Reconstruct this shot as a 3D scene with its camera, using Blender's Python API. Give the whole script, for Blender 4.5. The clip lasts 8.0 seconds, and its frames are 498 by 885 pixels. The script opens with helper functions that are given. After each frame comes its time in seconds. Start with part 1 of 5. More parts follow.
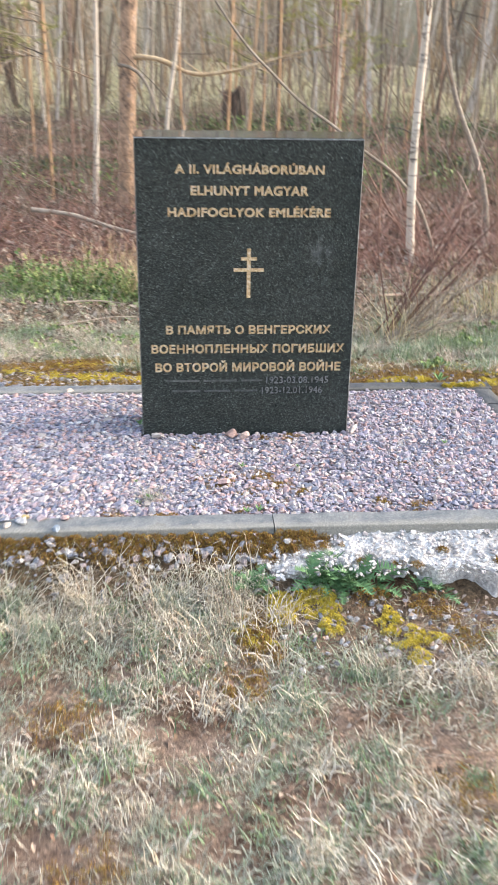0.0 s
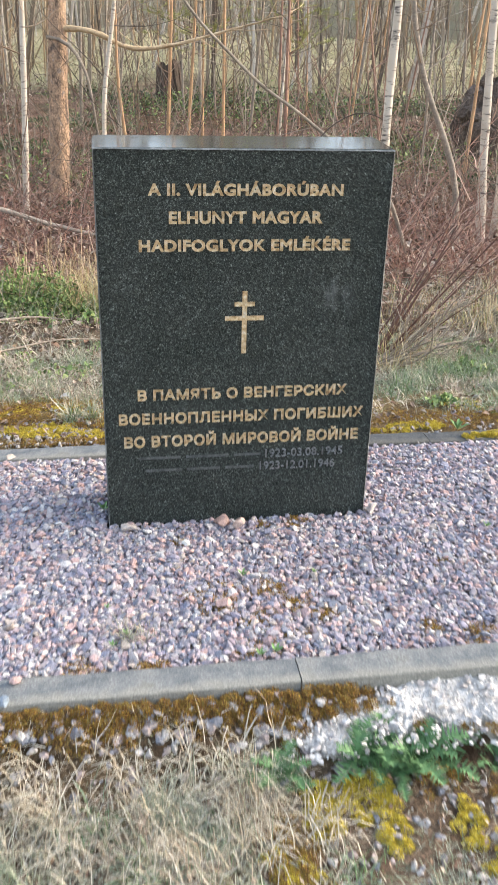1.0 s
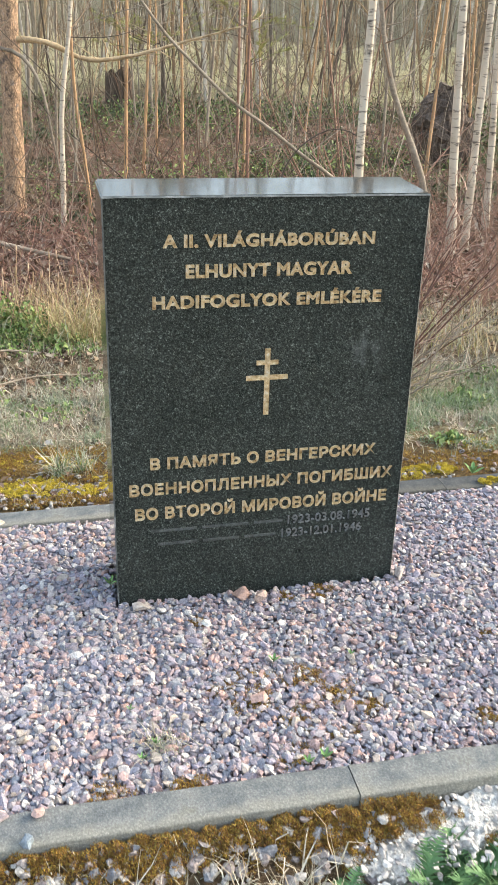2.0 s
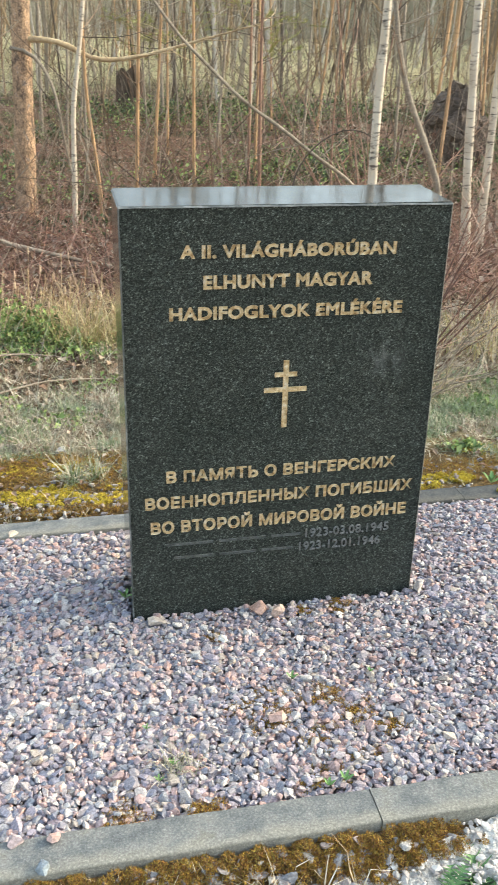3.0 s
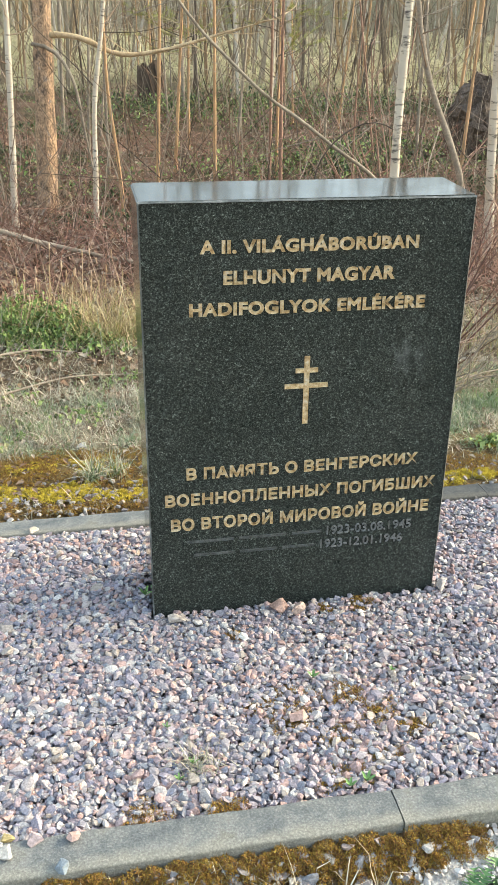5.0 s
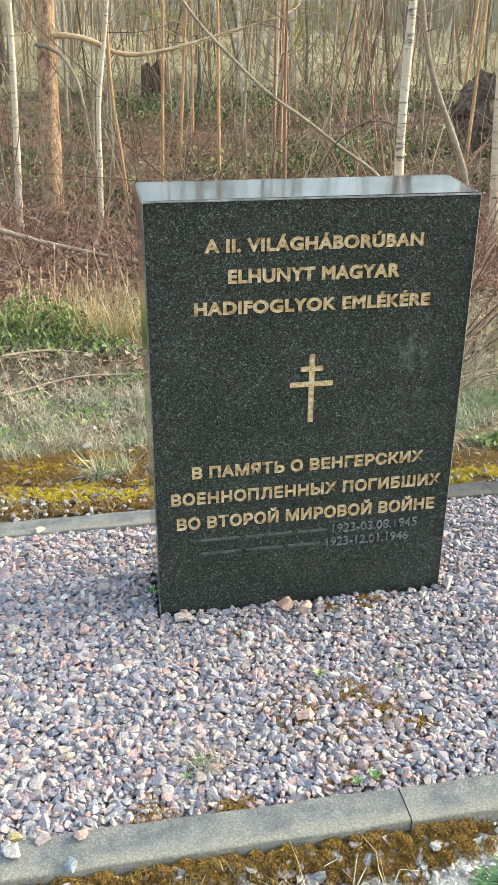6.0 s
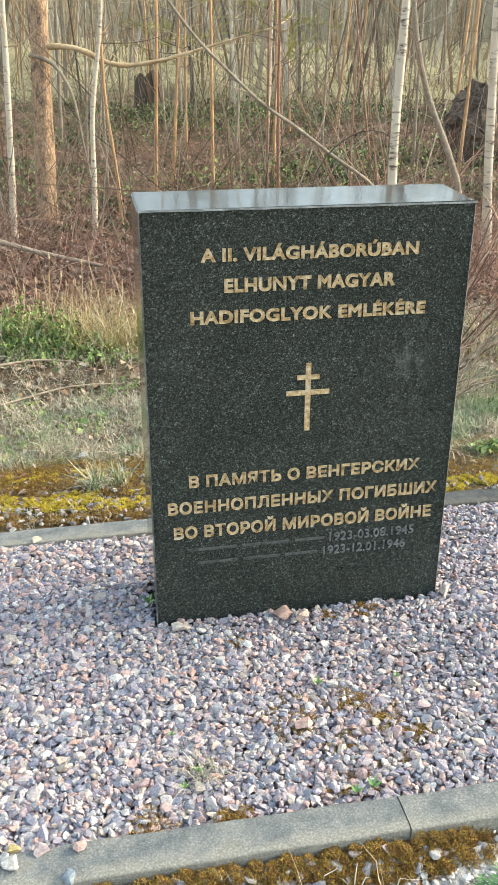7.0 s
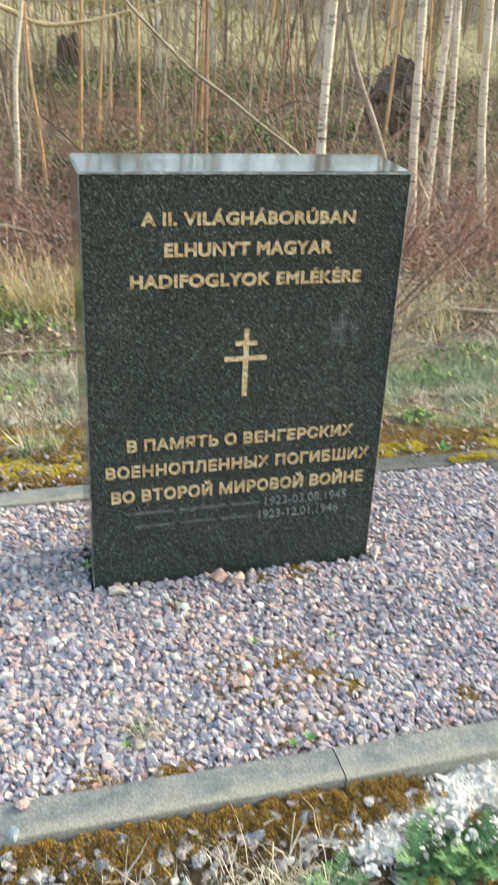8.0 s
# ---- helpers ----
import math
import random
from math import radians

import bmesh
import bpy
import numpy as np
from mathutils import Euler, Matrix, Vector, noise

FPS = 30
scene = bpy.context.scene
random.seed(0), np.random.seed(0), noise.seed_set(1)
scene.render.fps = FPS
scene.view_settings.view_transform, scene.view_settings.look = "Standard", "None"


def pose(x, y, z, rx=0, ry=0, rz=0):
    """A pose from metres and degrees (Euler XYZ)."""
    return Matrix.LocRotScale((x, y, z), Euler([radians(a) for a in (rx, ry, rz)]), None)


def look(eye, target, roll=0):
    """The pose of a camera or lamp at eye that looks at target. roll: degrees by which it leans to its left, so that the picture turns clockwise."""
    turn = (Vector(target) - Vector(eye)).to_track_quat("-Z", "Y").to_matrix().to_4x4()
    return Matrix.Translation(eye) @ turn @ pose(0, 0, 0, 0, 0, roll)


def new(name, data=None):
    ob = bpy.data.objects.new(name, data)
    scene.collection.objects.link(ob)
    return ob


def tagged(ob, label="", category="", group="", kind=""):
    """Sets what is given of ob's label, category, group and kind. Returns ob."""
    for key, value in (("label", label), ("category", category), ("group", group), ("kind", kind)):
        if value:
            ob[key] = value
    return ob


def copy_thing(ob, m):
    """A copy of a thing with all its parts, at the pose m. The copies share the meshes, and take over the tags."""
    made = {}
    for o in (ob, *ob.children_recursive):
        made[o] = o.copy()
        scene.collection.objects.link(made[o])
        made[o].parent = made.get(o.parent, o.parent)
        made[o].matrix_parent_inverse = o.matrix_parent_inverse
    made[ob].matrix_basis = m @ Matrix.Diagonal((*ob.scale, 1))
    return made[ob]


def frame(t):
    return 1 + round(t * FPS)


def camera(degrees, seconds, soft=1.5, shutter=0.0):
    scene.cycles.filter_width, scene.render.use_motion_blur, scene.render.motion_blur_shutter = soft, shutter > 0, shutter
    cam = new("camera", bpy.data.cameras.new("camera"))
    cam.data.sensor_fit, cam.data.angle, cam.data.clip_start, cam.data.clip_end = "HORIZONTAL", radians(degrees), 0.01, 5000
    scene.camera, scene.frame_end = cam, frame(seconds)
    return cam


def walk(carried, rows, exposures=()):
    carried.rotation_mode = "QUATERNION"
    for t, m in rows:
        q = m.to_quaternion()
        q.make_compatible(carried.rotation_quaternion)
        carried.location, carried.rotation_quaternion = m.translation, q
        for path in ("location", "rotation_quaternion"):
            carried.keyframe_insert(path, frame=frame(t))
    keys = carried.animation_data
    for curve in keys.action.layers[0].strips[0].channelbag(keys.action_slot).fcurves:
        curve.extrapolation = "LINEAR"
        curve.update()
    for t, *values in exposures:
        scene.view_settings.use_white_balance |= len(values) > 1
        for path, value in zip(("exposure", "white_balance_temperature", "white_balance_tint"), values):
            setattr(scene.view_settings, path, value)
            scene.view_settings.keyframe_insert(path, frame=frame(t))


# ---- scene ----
import collections

from mathutils import geometry

cam = camera(31.5, 8.0, shutter=0.5)
PATH = [
    (0, (-0.266, -3.189, 1.308), (-0.105, -1.353, 0.531), 1.0),
    (0.5, (-0.364, -2.747, 1.319), (-0.093, -0.954, 0.476), -0.2),
    (1, (-0.381, -2.372, 1.346), (-0.074, -0.577, 0.52), 1.6),
    (1.5, (-0.455, -2.178, 1.368), (-0.105, -0.397, 0.529), 2.5),
    (1.7, (-0.504, -2.123, 1.387), (-0.094, -0.345, 0.568), 1.5),
    (2.8, (-0.541, -2.013, 1.433), (-0.118, -0.237, 0.615), 1.6),
    (3, (-0.537, -2.009, 1.43), (-0.14, -0.23, 0.606), 1.4),
    (3.5, (-0.528, -2.0, 1.427), (-0.168, -0.216, 0.597), 1.3),
    (4, (-0.527, -1.992, 1.426), (-0.171, -0.208, 0.595), 0.9),
    (5.5, (-0.532, -1.991, 1.427), (-0.189, -0.208, 0.59), 0.6),
    (6, (-0.531, -1.993, 1.426), (-0.195, -0.208, 0.589), 0.3),
    (6.5, (-0.534, -1.993, 1.425), (-0.198, -0.207, 0.589), 0.2),
    (7, (-0.537, -1.993, 1.426), (-0.187, -0.202, 0.607), 0.2),
    (7.5, (-0.545, -1.997, 1.431), (-0.131, -0.214, 0.625), 1.3),
    (8, (-0.582, -2.016, 1.418), (-0.066, -0.291, 0.548), 2.8),
]
walk(cam, [(t, look(eye, target, roll)) for t, eye, target, roll in PATH],
     exposures=[(0.0, 2.25, 6250, 11.0), (1.0, 2.15, 6350, 9.0), (3.0, 2.12, 6700, 1.0), (8.0, 2.20, 6750, -0.5)])

# ---------------------------------------------------------------- light
world = bpy.data.worlds.new("world")
scene.world = world
world.use_nodes = True
wn = world.node_tree
sky = wn.nodes.new("ShaderNodeTexSky")
sky.sky_type, sky.sun_disc = "NISHITA", False
SUN_UP, SUN_AROUND = radians(19), radians(86)      # elevation; azimuth clockwise from +y
sky.sun_elevation, sky.sun_rotation = SUN_UP, SUN_AROUND
sky.air_density, sky.dust_density, sky.ozone_density = 1.0, 2.5, 1.0
haze = wn.nodes.new("ShaderNodeHueSaturation")
haze.inputs["Saturation"].default_value = 0.62
wn.links.new(sky.outputs[0], haze.inputs["Color"])
wn.links.new(haze.outputs[0], wn.nodes["Background"].inputs[0])
wn.nodes["Background"].inputs[1].default_value = 0.15
sun = new("sun", bpy.data.lights.new("sun", "SUN"))
sun.data.energy, sun.data.angle, sun.data.color = 1.08, radians(24), (1.0, 0.75, 0.50)
sun.matrix_world = look((8 * math.sin(SUN_AROUND), 8 * math.cos(SUN_AROUND), 8 * math.tan(SUN_UP)), (0, 0, 0))

rnd = random.Random(7)
rng = np.random.default_rng(7)


# ---------------------------------------------------------------- materials
def material(name, rough=0.8, metal=0.0, spec=0.4):
    m = bpy.data.materials.new(name)
    m.use_nodes = True
    b = m.node_tree.nodes["Principled BSDF"]
    b.inputs["Roughness"].default_value, b.inputs["Metallic"].default_value = rough, metal
    b.inputs["Specular IOR Level"].default_value = spec
    return m, m.node_tree, b


def ramp_node(nt, stops, source, step=False):
    r = nt.nodes.new("ShaderNodeValToRGB")
    els = r.color_ramp.elements
    if step:
        r.color_ramp.interpolation = "CONSTANT"
    while len(els) < len(stops):
        els.new(0.5)
    for e, (p, c) in zip(els, stops):
        e.position, e.color = p, (*c, 1)
    nt.links.new(source, r.inputs[0])
    return r.outputs[0]


def noise_node(nt, scale, detail=4.0, rough=0.55, stretch=None, kind="Object"):
    co = nt.nodes.new("ShaderNodeTexCoord").outputs[kind]
    if stretch:
        mp = nt.nodes.new("ShaderNodeMapping")
        mp.inputs["Scale"].default_value = stretch
        nt.links.new(co, mp.inputs[0])
        co = mp.outputs[0]
    n = nt.nodes.new("ShaderNodeTexNoise")
    n.inputs["Scale"].default_value, n.inputs["Detail"].default_value, n.inputs["Roughness"].default_value = scale, detail, rough
    nt.links.new(co, n.inputs["Vector"])
    return n.outputs["Fac"]


def mix_node(nt, a, b, fac, mode="MIX"):
    x = nt.nodes.new("ShaderNodeMix")
    x.data_type, x.blend_type = "RGBA", mode
    for sock, v in ((x.inputs[0], fac), (x.inputs[6], a), (x.inputs[7], b)):
        if isinstance(v, (int, float)):
            sock.default_value = v
        elif isinstance(v, tuple):
            sock.default_value = (*v, 1)
        else:
            nt.links.new(v, sock)
    return x.outputs[2]


def bump(nt, b, height, strength=0.4, distance=0.01):
    n = nt.nodes.new("ShaderNodeBump")
    n.inputs["Strength"].default_value, n.inputs["Distance"].default_value = strength, distance
    nt.links.new(height, n.inputs["Height"])
    nt.links.new(n.outputs[0], b.inputs["Normal"])


def surface(name, stops, scale, rough=0.85, fine=120.0, fine_amount=0.35, relief=0.4, depth=0.01, stretch=None, spec=0.3, metal=0.0):
    """Two scales of colour noise and a bump."""
    m, nt, b = material(name, rough, metal, spec)
    big = ramp_node(nt, stops, noise_node(nt, scale, 5, 0.6, stretch))
    grain = noise_node(nt, fine, 3, 0.6, stretch)
    col = mix_node(nt, big, ramp_node(nt, [(0.3, (0.25, 0.25, 0.25)), (0.7, (1.6, 1.6, 1.6))], grain), fine_amount, "MULTIPLY")
    nt.links.new(col, b.inputs["Base Color"])
    bump(nt, b, grain, relief, depth)
    return m


def pieces(name, stops, rough=0.8, fine=150.0, fine_amount=0.3, spec=0.3, step=True, patch=None, trans=0.0):
    """Each loose piece has a colour of its own; patch: a second set of colours that takes over in places."""
    m, nt, b = material(name, rough, 0.0, spec)
    isl = nt.nodes.new("ShaderNodeNewGeometry").outputs["Random Per Island"]
    col = ramp_node(nt, stops, isl, step)
    if patch:
        where, other, size = patch
        col = mix_node(nt, col, ramp_node(nt, other, isl, step), ramp_node(nt, [(where - 0.06, (0, 0, 0)), (where + 0.06, (1, 1, 1))], noise_node(nt, size, 3)))
    grain = noise_node(nt, fine, 3)
    col = mix_node(nt, col, ramp_node(nt, [(0.3, (0.35, 0.35, 0.35)), (0.7, (1.5, 1.5, 1.5))], grain), fine_amount, "MULTIPLY")
    nt.links.new(col, b.inputs["Base Color"])
    if trans:
        b.inputs["Transmission Weight"].default_value = 0.0
        b.inputs["Subsurface Weight"].default_value = trans
        b.inputs["Subsurface Radius"].default_value = (0.004, 0.004, 0.002)
    return m


def even(colours):
    return [(i / len(colours), c) for i, c in enumerate(colours)]


def granite(name, rough, base, speck, dust=0.0):
    m, nt, b = material(name, rough, 0.0, 0.32 if rough < 0.2 else 0.13)
    co = nt.nodes.new("ShaderNodeTexCoord").outputs["Object"]
    v = nt.nodes.new("ShaderNodeTexVoronoi")
    v.inputs["Scale"].default_value = 480
    nt.links.new(co, v.inputs["Vector"])
    cell = nt.nodes.new("ShaderNodeSeparateColor")
    nt.links.new(v.outputs["Color"], cell.inputs[0])
    grains = ramp_node(nt, [(0.0, tuple(c * 0.4 for c in base)), (0.5, base), (0.76, tuple(c * 1.9 for c in base)), (0.90, tuple(c * 0.6 for c in speck)), (1.0, tuple(c * 1.25 for c in speck))], cell.outputs[0])
    flake = ramp_node(nt, [(0.52, (0.55, 0.55, 0.55)), (0.68, (1.5, 1.5, 1.5))], noise_node(nt, 160, 3, 0.6))
    col = mix_node(nt, grains, flake, 0.9, "MULTIPLY")
    cloud = ramp_node(nt, [(0.3, (0.75, 0.78, 0.76)), (0.7, (1.25, 1.22, 1.2))], noise_node(nt, 5, 5))
    col = mix_node(nt, col, cloud, 0.8, "MULTIPLY")
    if dust:
        # a rubbed, chalky mark on the upper part of the face
        d = nt.nodes.new("ShaderNodeVectorMath")
        d.operation = "DISTANCE"
        d.inputs[1].default_value = (0.245, 0.0, 0.70)
        nt.links.new(co, d.inputs[0])
        spot = ramp_node(nt, [(0.0, (1, 1, 1)), (0.11, (0, 0, 0))], d.outputs["Value"])
        streak = ramp_node(nt, [(0.50, (0, 0, 0)), (0.72, (dust,) * 3)], noise_node(nt, 22, 6, 0.65, (1.0, 1.0, 0.55)))
        col = mix_node(nt, col, (0.22, 0.24, 0.24), mix_node(nt, spot, streak, 1.0, "MULTIPLY"))
    nt.links.new(col, b.inputs["Base Color"])
    r = ramp_node(nt, [(0.35, (rough * 0.8,) * 3), (0.75, (min(1, rough * 1.5),) * 3)], noise_node(nt, 14, 6, 0.65))
    nt.links.new(r, b.inputs["Roughness"])
    if rough > 0.2:
        bump(nt, b, cell.outputs[1], 0.02, 0.0006)
    return m


M_POLISHED = granite("polished_granite", 0.32, (0.048, 0.057, 0.0525), (0.185, 0.212, 0.198), 0.55)
M_TOP = granite("top_granite", 0.085, (0.020, 0.023, 0.024), (0.10, 0.11, 0.115))
M_SAWN = granite("sawn_granite", 0.6, (0.05, 0.05, 0.048), (0.2, 0.2, 0.2))
# gilt; brown and near-white blotches stand in for groove shade and highlights
M_GILT = surface("gilt_paint", [(0.30, (0.28, 0.17, 0.08)), (0.41, (0.56, 0.41, 0.22)), (0.54, (0.76, 0.63, 0.40)), (0.66, (0.82, 0.76, 0.64))], 85, 0.42, 500, 0.3, 0.2, 0.001, spec=0.5, metal=0.15)
M_CUT = surface("cut_granite", [(0.3, (0.15, 0.16, 0.16)), (0.62, (0.38, 0.39, 0.39))], 60, 0.7, 500, 0.5, 0.2, 0.001)
M_NAME_BAR = surface("dim_cut_granite", [(0.3, (0.06, 0.068, 0.066)), (0.65, (0.17, 0.18, 0.178))], 60, 0.7, 400, 0.6, 0.2, 0.001)
# chipped arris; the bluish edge highlight is put into its pale colour
M_ARRIS = surface("worn_highlit_arris", [(0.35, (0.07, 0.08, 0.08)), (0.55, (0.15, 0.165, 0.165)), (0.72, (0.34, 0.36, 0.36))], 24, 0.5, 300, 0.4, 0.3, 0.002)
def kerb_concrete(name="kerb_concrete", stain=1.0):
    """Grey concrete with dark damp clouds, pale worn front arris and pale aggregate."""
    m, nt, b = material(name, 0.92, 0.0, 0.25)
    cloud = ramp_node(nt, [(0.34, (0.095, 0.108, 0.122)), (0.46, (0.16, 0.174, 0.182)), (0.58, (0.235, 0.243, 0.238)), (0.70, (0.165, 0.165, 0.14))], noise_node(nt, 10, 9, 0.72))
    sep = nt.nodes.new("ShaderNodeSeparateXYZ")
    nt.links.new(nt.nodes.new("ShaderNodeTexCoord").outputs["Object"], sep.inputs[0])
    edge = nt.nodes.new("ShaderNodeMath")
    edge.operation = "MULTIPLY_ADD"
    nt.links.new(noise_node(nt, 16, 5, 0.65), edge.inputs[0])
    edge.inputs[1].default_value = 0.055
    nt.links.new(sep.outputs[1], edge.inputs[2])
    worn = nt.nodes.new("ShaderNodeMapRange")
    worn.inputs["From Min"].default_value, worn.inputs["From Max"].default_value = 0.016, -0.008
    nt.links.new(edge.outputs[0], worn.inputs["Value"])
    col = mix_node(nt, cloud, (0.27, 0.268, 0.24), worn.outputs[0])
    if stain < 1:
        col = mix_node(nt, col, (stain, stain, stain * 1.03), 1.0, "MULTIPLY")
    grain = noise_node(nt, 210, 4, 0.7)
    col = mix_node(nt, col, ramp_node(nt, [(0.3, (0.35, 0.35, 0.35)), (0.52, (0.95, 0.95, 0.95)), (0.70, (2.0, 1.98, 1.9))], grain), 0.54, "MULTIPLY")
    nt.links.new(col, b.inputs["Base Color"])
    bump(nt, b, grain, 0.6, 0.003)
    return m


M_CONCRETE = kerb_concrete()
M_OLD_CONCRETE = kerb_concrete("lichened_concrete", 0.45)
M_MORTAR = surface("white_mortar", [(0.30, (0.26, 0.235, 0.205)), (0.42, (0.48, 0.465, 0.445)), (0.56, (0.64, 0.63, 0.61)), (0.72, (0.72, 0.71, 0.69))], 11, 0.9, 110, 0.5, 0.9, 0.012)
M_BED = surface("bed_soil", [(0.3, (0.14, 0.12, 0.11)), (0.7, (0.30, 0.27, 0.27))], 30, 0.95, 200, 0.4, 0.6, 0.01)
STONE_COLOURS = [(0.35, 0.335, 0.37), (0.48, 0.385, 0.385), (0.27, 0.28, 0.325), (0.51, 0.455, 0.44), (0.38, 0.345, 0.385), (0.51, 0.375, 0.355), (0.31, 0.325, 0.36), (0.57, 0.53, 0.51), (0.40, 0.33, 0.355),
                 (0.44, 0.40, 0.41), (0.27, 0.28, 0.345), (0.50, 0.435, 0.38), (0.53, 0.37, 0.33), (0.40, 0.37, 0.43), (0.66, 0.63, 0.60), (0.33, 0.30, 0.33)]
M_GRAVEL = pieces("crushed_stone", even([(0.885 * r, 0.89 * g, 0.915 * b) for r, g, b in STONE_COLOURS]), 0.9, 240, 0.6, spec=0.15)
M_PEBBLE = pieces("pale_pebble", even([(0.38, 0.36, 0.335), (0.29, 0.265, 0.26), (0.22, 0.23, 0.26), (0.46, 0.44, 0.42), (0.34, 0.285, 0.27), (0.25, 0.225, 0.225), (0.30, 0.30, 0.32)]), 0.85, 200, 0.7)
M_STRAW = pieces("dry_grass", even([(0.60, 0.54, 0.42), (0.46, 0.39, 0.30), (0.72, 0.67, 0.56), (0.33, 0.275, 0.20), (0.48, 0.44, 0.35), (0.27, 0.28, 0.18), (0.35, 0.25, 0.19), (0.24, 0.19, 0.14)]), 0.8, 90, 0.3, spec=0.15,
                 patch=(0.54, even([(0.26, 0.30, 0.20), (0.38, 0.39, 0.29), (0.20, 0.25, 0.16), (0.47, 0.46, 0.36), (0.31, 0.34, 0.26)]), 3.6))
M_PALESTRAW = pieces("bleached_straw", even([(0.62, 0.55, 0.42), (0.72, 0.66, 0.54), (0.50, 0.43, 0.31), (0.58, 0.54, 0.44), (0.44, 0.36, 0.26)]), 0.75, 60, 0.3, spec=0.2)
M_TURF = pieces("grey_green_grass", even([(0.19, 0.26, 0.15), (0.28, 0.34, 0.22), (0.14, 0.20, 0.10), (0.37, 0.40, 0.29), (0.23, 0.30, 0.19), (0.18, 0.26, 0.11)]), 0.8, 60, 0.3, spec=0.15)
M_FARGRASS = pieces("pale_olive_grass", even([(0.46, 0.45, 0.27), (0.55, 0.54, 0.36), (0.36, 0.38, 0.20), (0.48, 0.42, 0.27)]), 0.9, 20, 0.2, spec=0.1)
M_TALLSTRAW = pieces("tall_straw", even([(0.56, 0.44, 0.24), (0.44, 0.32, 0.17), (0.66, 0.56, 0.36), (0.36, 0.25, 0.14), (0.40, 0.40, 0.16)]), 0.75, 60, 0.3)
M_SEED = pieces("seed_head", even([(0.46, 0.33, 0.21), (0.56, 0.43, 0.30), (0.38, 0.26, 0.17), (0.50, 0.36, 0.27)]), 0.8, 60, 0.3)
M_GREEN = pieces("green_leaf", even([(0.19, 0.29, 0.08), (0.27, 0.37, 0.12), (0.11, 0.18, 0.06), (0.34, 0.42, 0.15), (0.29, 0.30, 0.14), (0.14, 0.22, 0.08)]), 0.6, 60, 0.3)
M_EVERGREEN = pieces("evergreen_leaf", even([(0.075, 0.11, 0.045), (0.11, 0.15, 0.065), (0.055, 0.08, 0.04), (0.16, 0.20, 0.085), (0.10, 0.12, 0.07)]), 0.55, 40, 0.3)
M_HERB = pieces("herb_leaf", even([(0.14, 0.27, 0.10), (0.20, 0.35, 0.13), (0.10, 0.20, 0.08), (0.30, 0.43, 0.14)]), 0.6, 90, 0.3)
M_YMOSS = pieces("yellow_moss", even([(0.52, 0.41, 0.04), (0.62, 0.50, 0.06), (0.42, 0.30, 0.035), (0.56, 0.48, 0.09)]), 0.9, 90, 0.4)
M_BMOSS = pieces("brown_moss", even([(0.21, 0.105, 0.03), (0.32, 0.175, 0.04), (0.14, 0.075, 0.03), (0.40, 0.25, 0.045), (0.26, 0.145, 0.04), (0.17, 0.09, 0.045), (0.36, 0.26, 0.06), (0.25, 0.20, 0.06)]), 0.95, 90, 0.4)
M_LITTER = pieces("dead_leaf", even([(0.21, 0.14, 0.09), (0.31, 0.22, 0.155), (0.14, 0.095, 0.065), (0.38, 0.30, 0.23), (0.24, 0.15, 0.105), (0.42, 0.36, 0.29), (0.12, 0.085, 0.06)]), 0.8, 40, 0.35)
M_BRAMBLE = pieces("red_twig", even([(0.27, 0.15, 0.115), (0.38, 0.23, 0.175), (0.15, 0.085, 0.065), (0.47, 0.33, 0.26), (0.33, 0.17, 0.125)]), 0.7, 60, 0.3)
M_TWIG = pieces("grey_twig", even([(0.17, 0.135, 0.10), (0.30, 0.24, 0.18), (0.10, 0.08, 0.065), (0.42, 0.35, 0.27), (0.22, 0.15, 0.10)]), 0.8, 60, 0.3)
M_WOODS = pieces("woods_bark", even([(0.22, 0.18, 0.135), (0.38, 0.33, 0.26), (0.30, 0.21, 0.135), (0.15, 0.125, 0.10), (0.50, 0.46, 0.40), (0.27, 0.23, 0.175), (0.36, 0.26, 0.16), (0.12, 0.095, 0.075)]), 0.95, 12, 0.25, spec=0.1)
M_NEEDLE = pieces("pine_needle", even([(0.30, 0.33, 0.10), (0.40, 0.42, 0.15), (0.48, 0.48, 0.20)]), 0.6, 60, 0.2)
# flaky bark; the orange of the low sun is put into its colour
M_PINE = surface("pine_bark", [(0.34, (0.15, 0.115, 0.095)), (0.45, (0.40, 0.28, 0.195)), (0.58, (0.58, 0.40, 0.265)), (0.70, (0.42, 0.35, 0.31))], 9, 0.95, 45, 0.7, 1.0, 0.03, stretch=(1.6, 1.6, 1))
# brown bark with warm sunlight mixed into the colour
M_ORANGE = surface("sunlit_sapling_bark", [(0.3, (0.30, 0.185, 0.105)), (0.6, (0.56, 0.36, 0.20))], 6, 0.75, 60, 0.3, 0.3, 0.004, stretch=(3, 3, 1))
M_LIMB = surface("bare_limb", [(0.3, (0.36, 0.26, 0.15)), (0.6, (0.56, 0.44, 0.28))], 8, 0.8, 60, 0.4, 0.3, 0.004)
M_REDSTEM = surface("red_stem_bark", [(0.3, (0.20, 0.115, 0.085)), (0.6, (0.33, 0.20, 0.145))], 6, 0.6, 60, 0.3, 0.3, 0.003)
M_GREYSTEM = surface("grey_bark", [(0.3, (0.20, 0.165, 0.13)), (0.65, (0.36, 0.31, 0.25))], 7, 0.8, 60, 0.4, 0.4, 0.004)
M_DARKWOOD = surface("rotten_wood", [(0.3, (0.05, 0.04, 0.033)), (0.7, (0.14, 0.105, 0.08))], 7, 0.95, 60, 0.4, 0.8, 0.02)
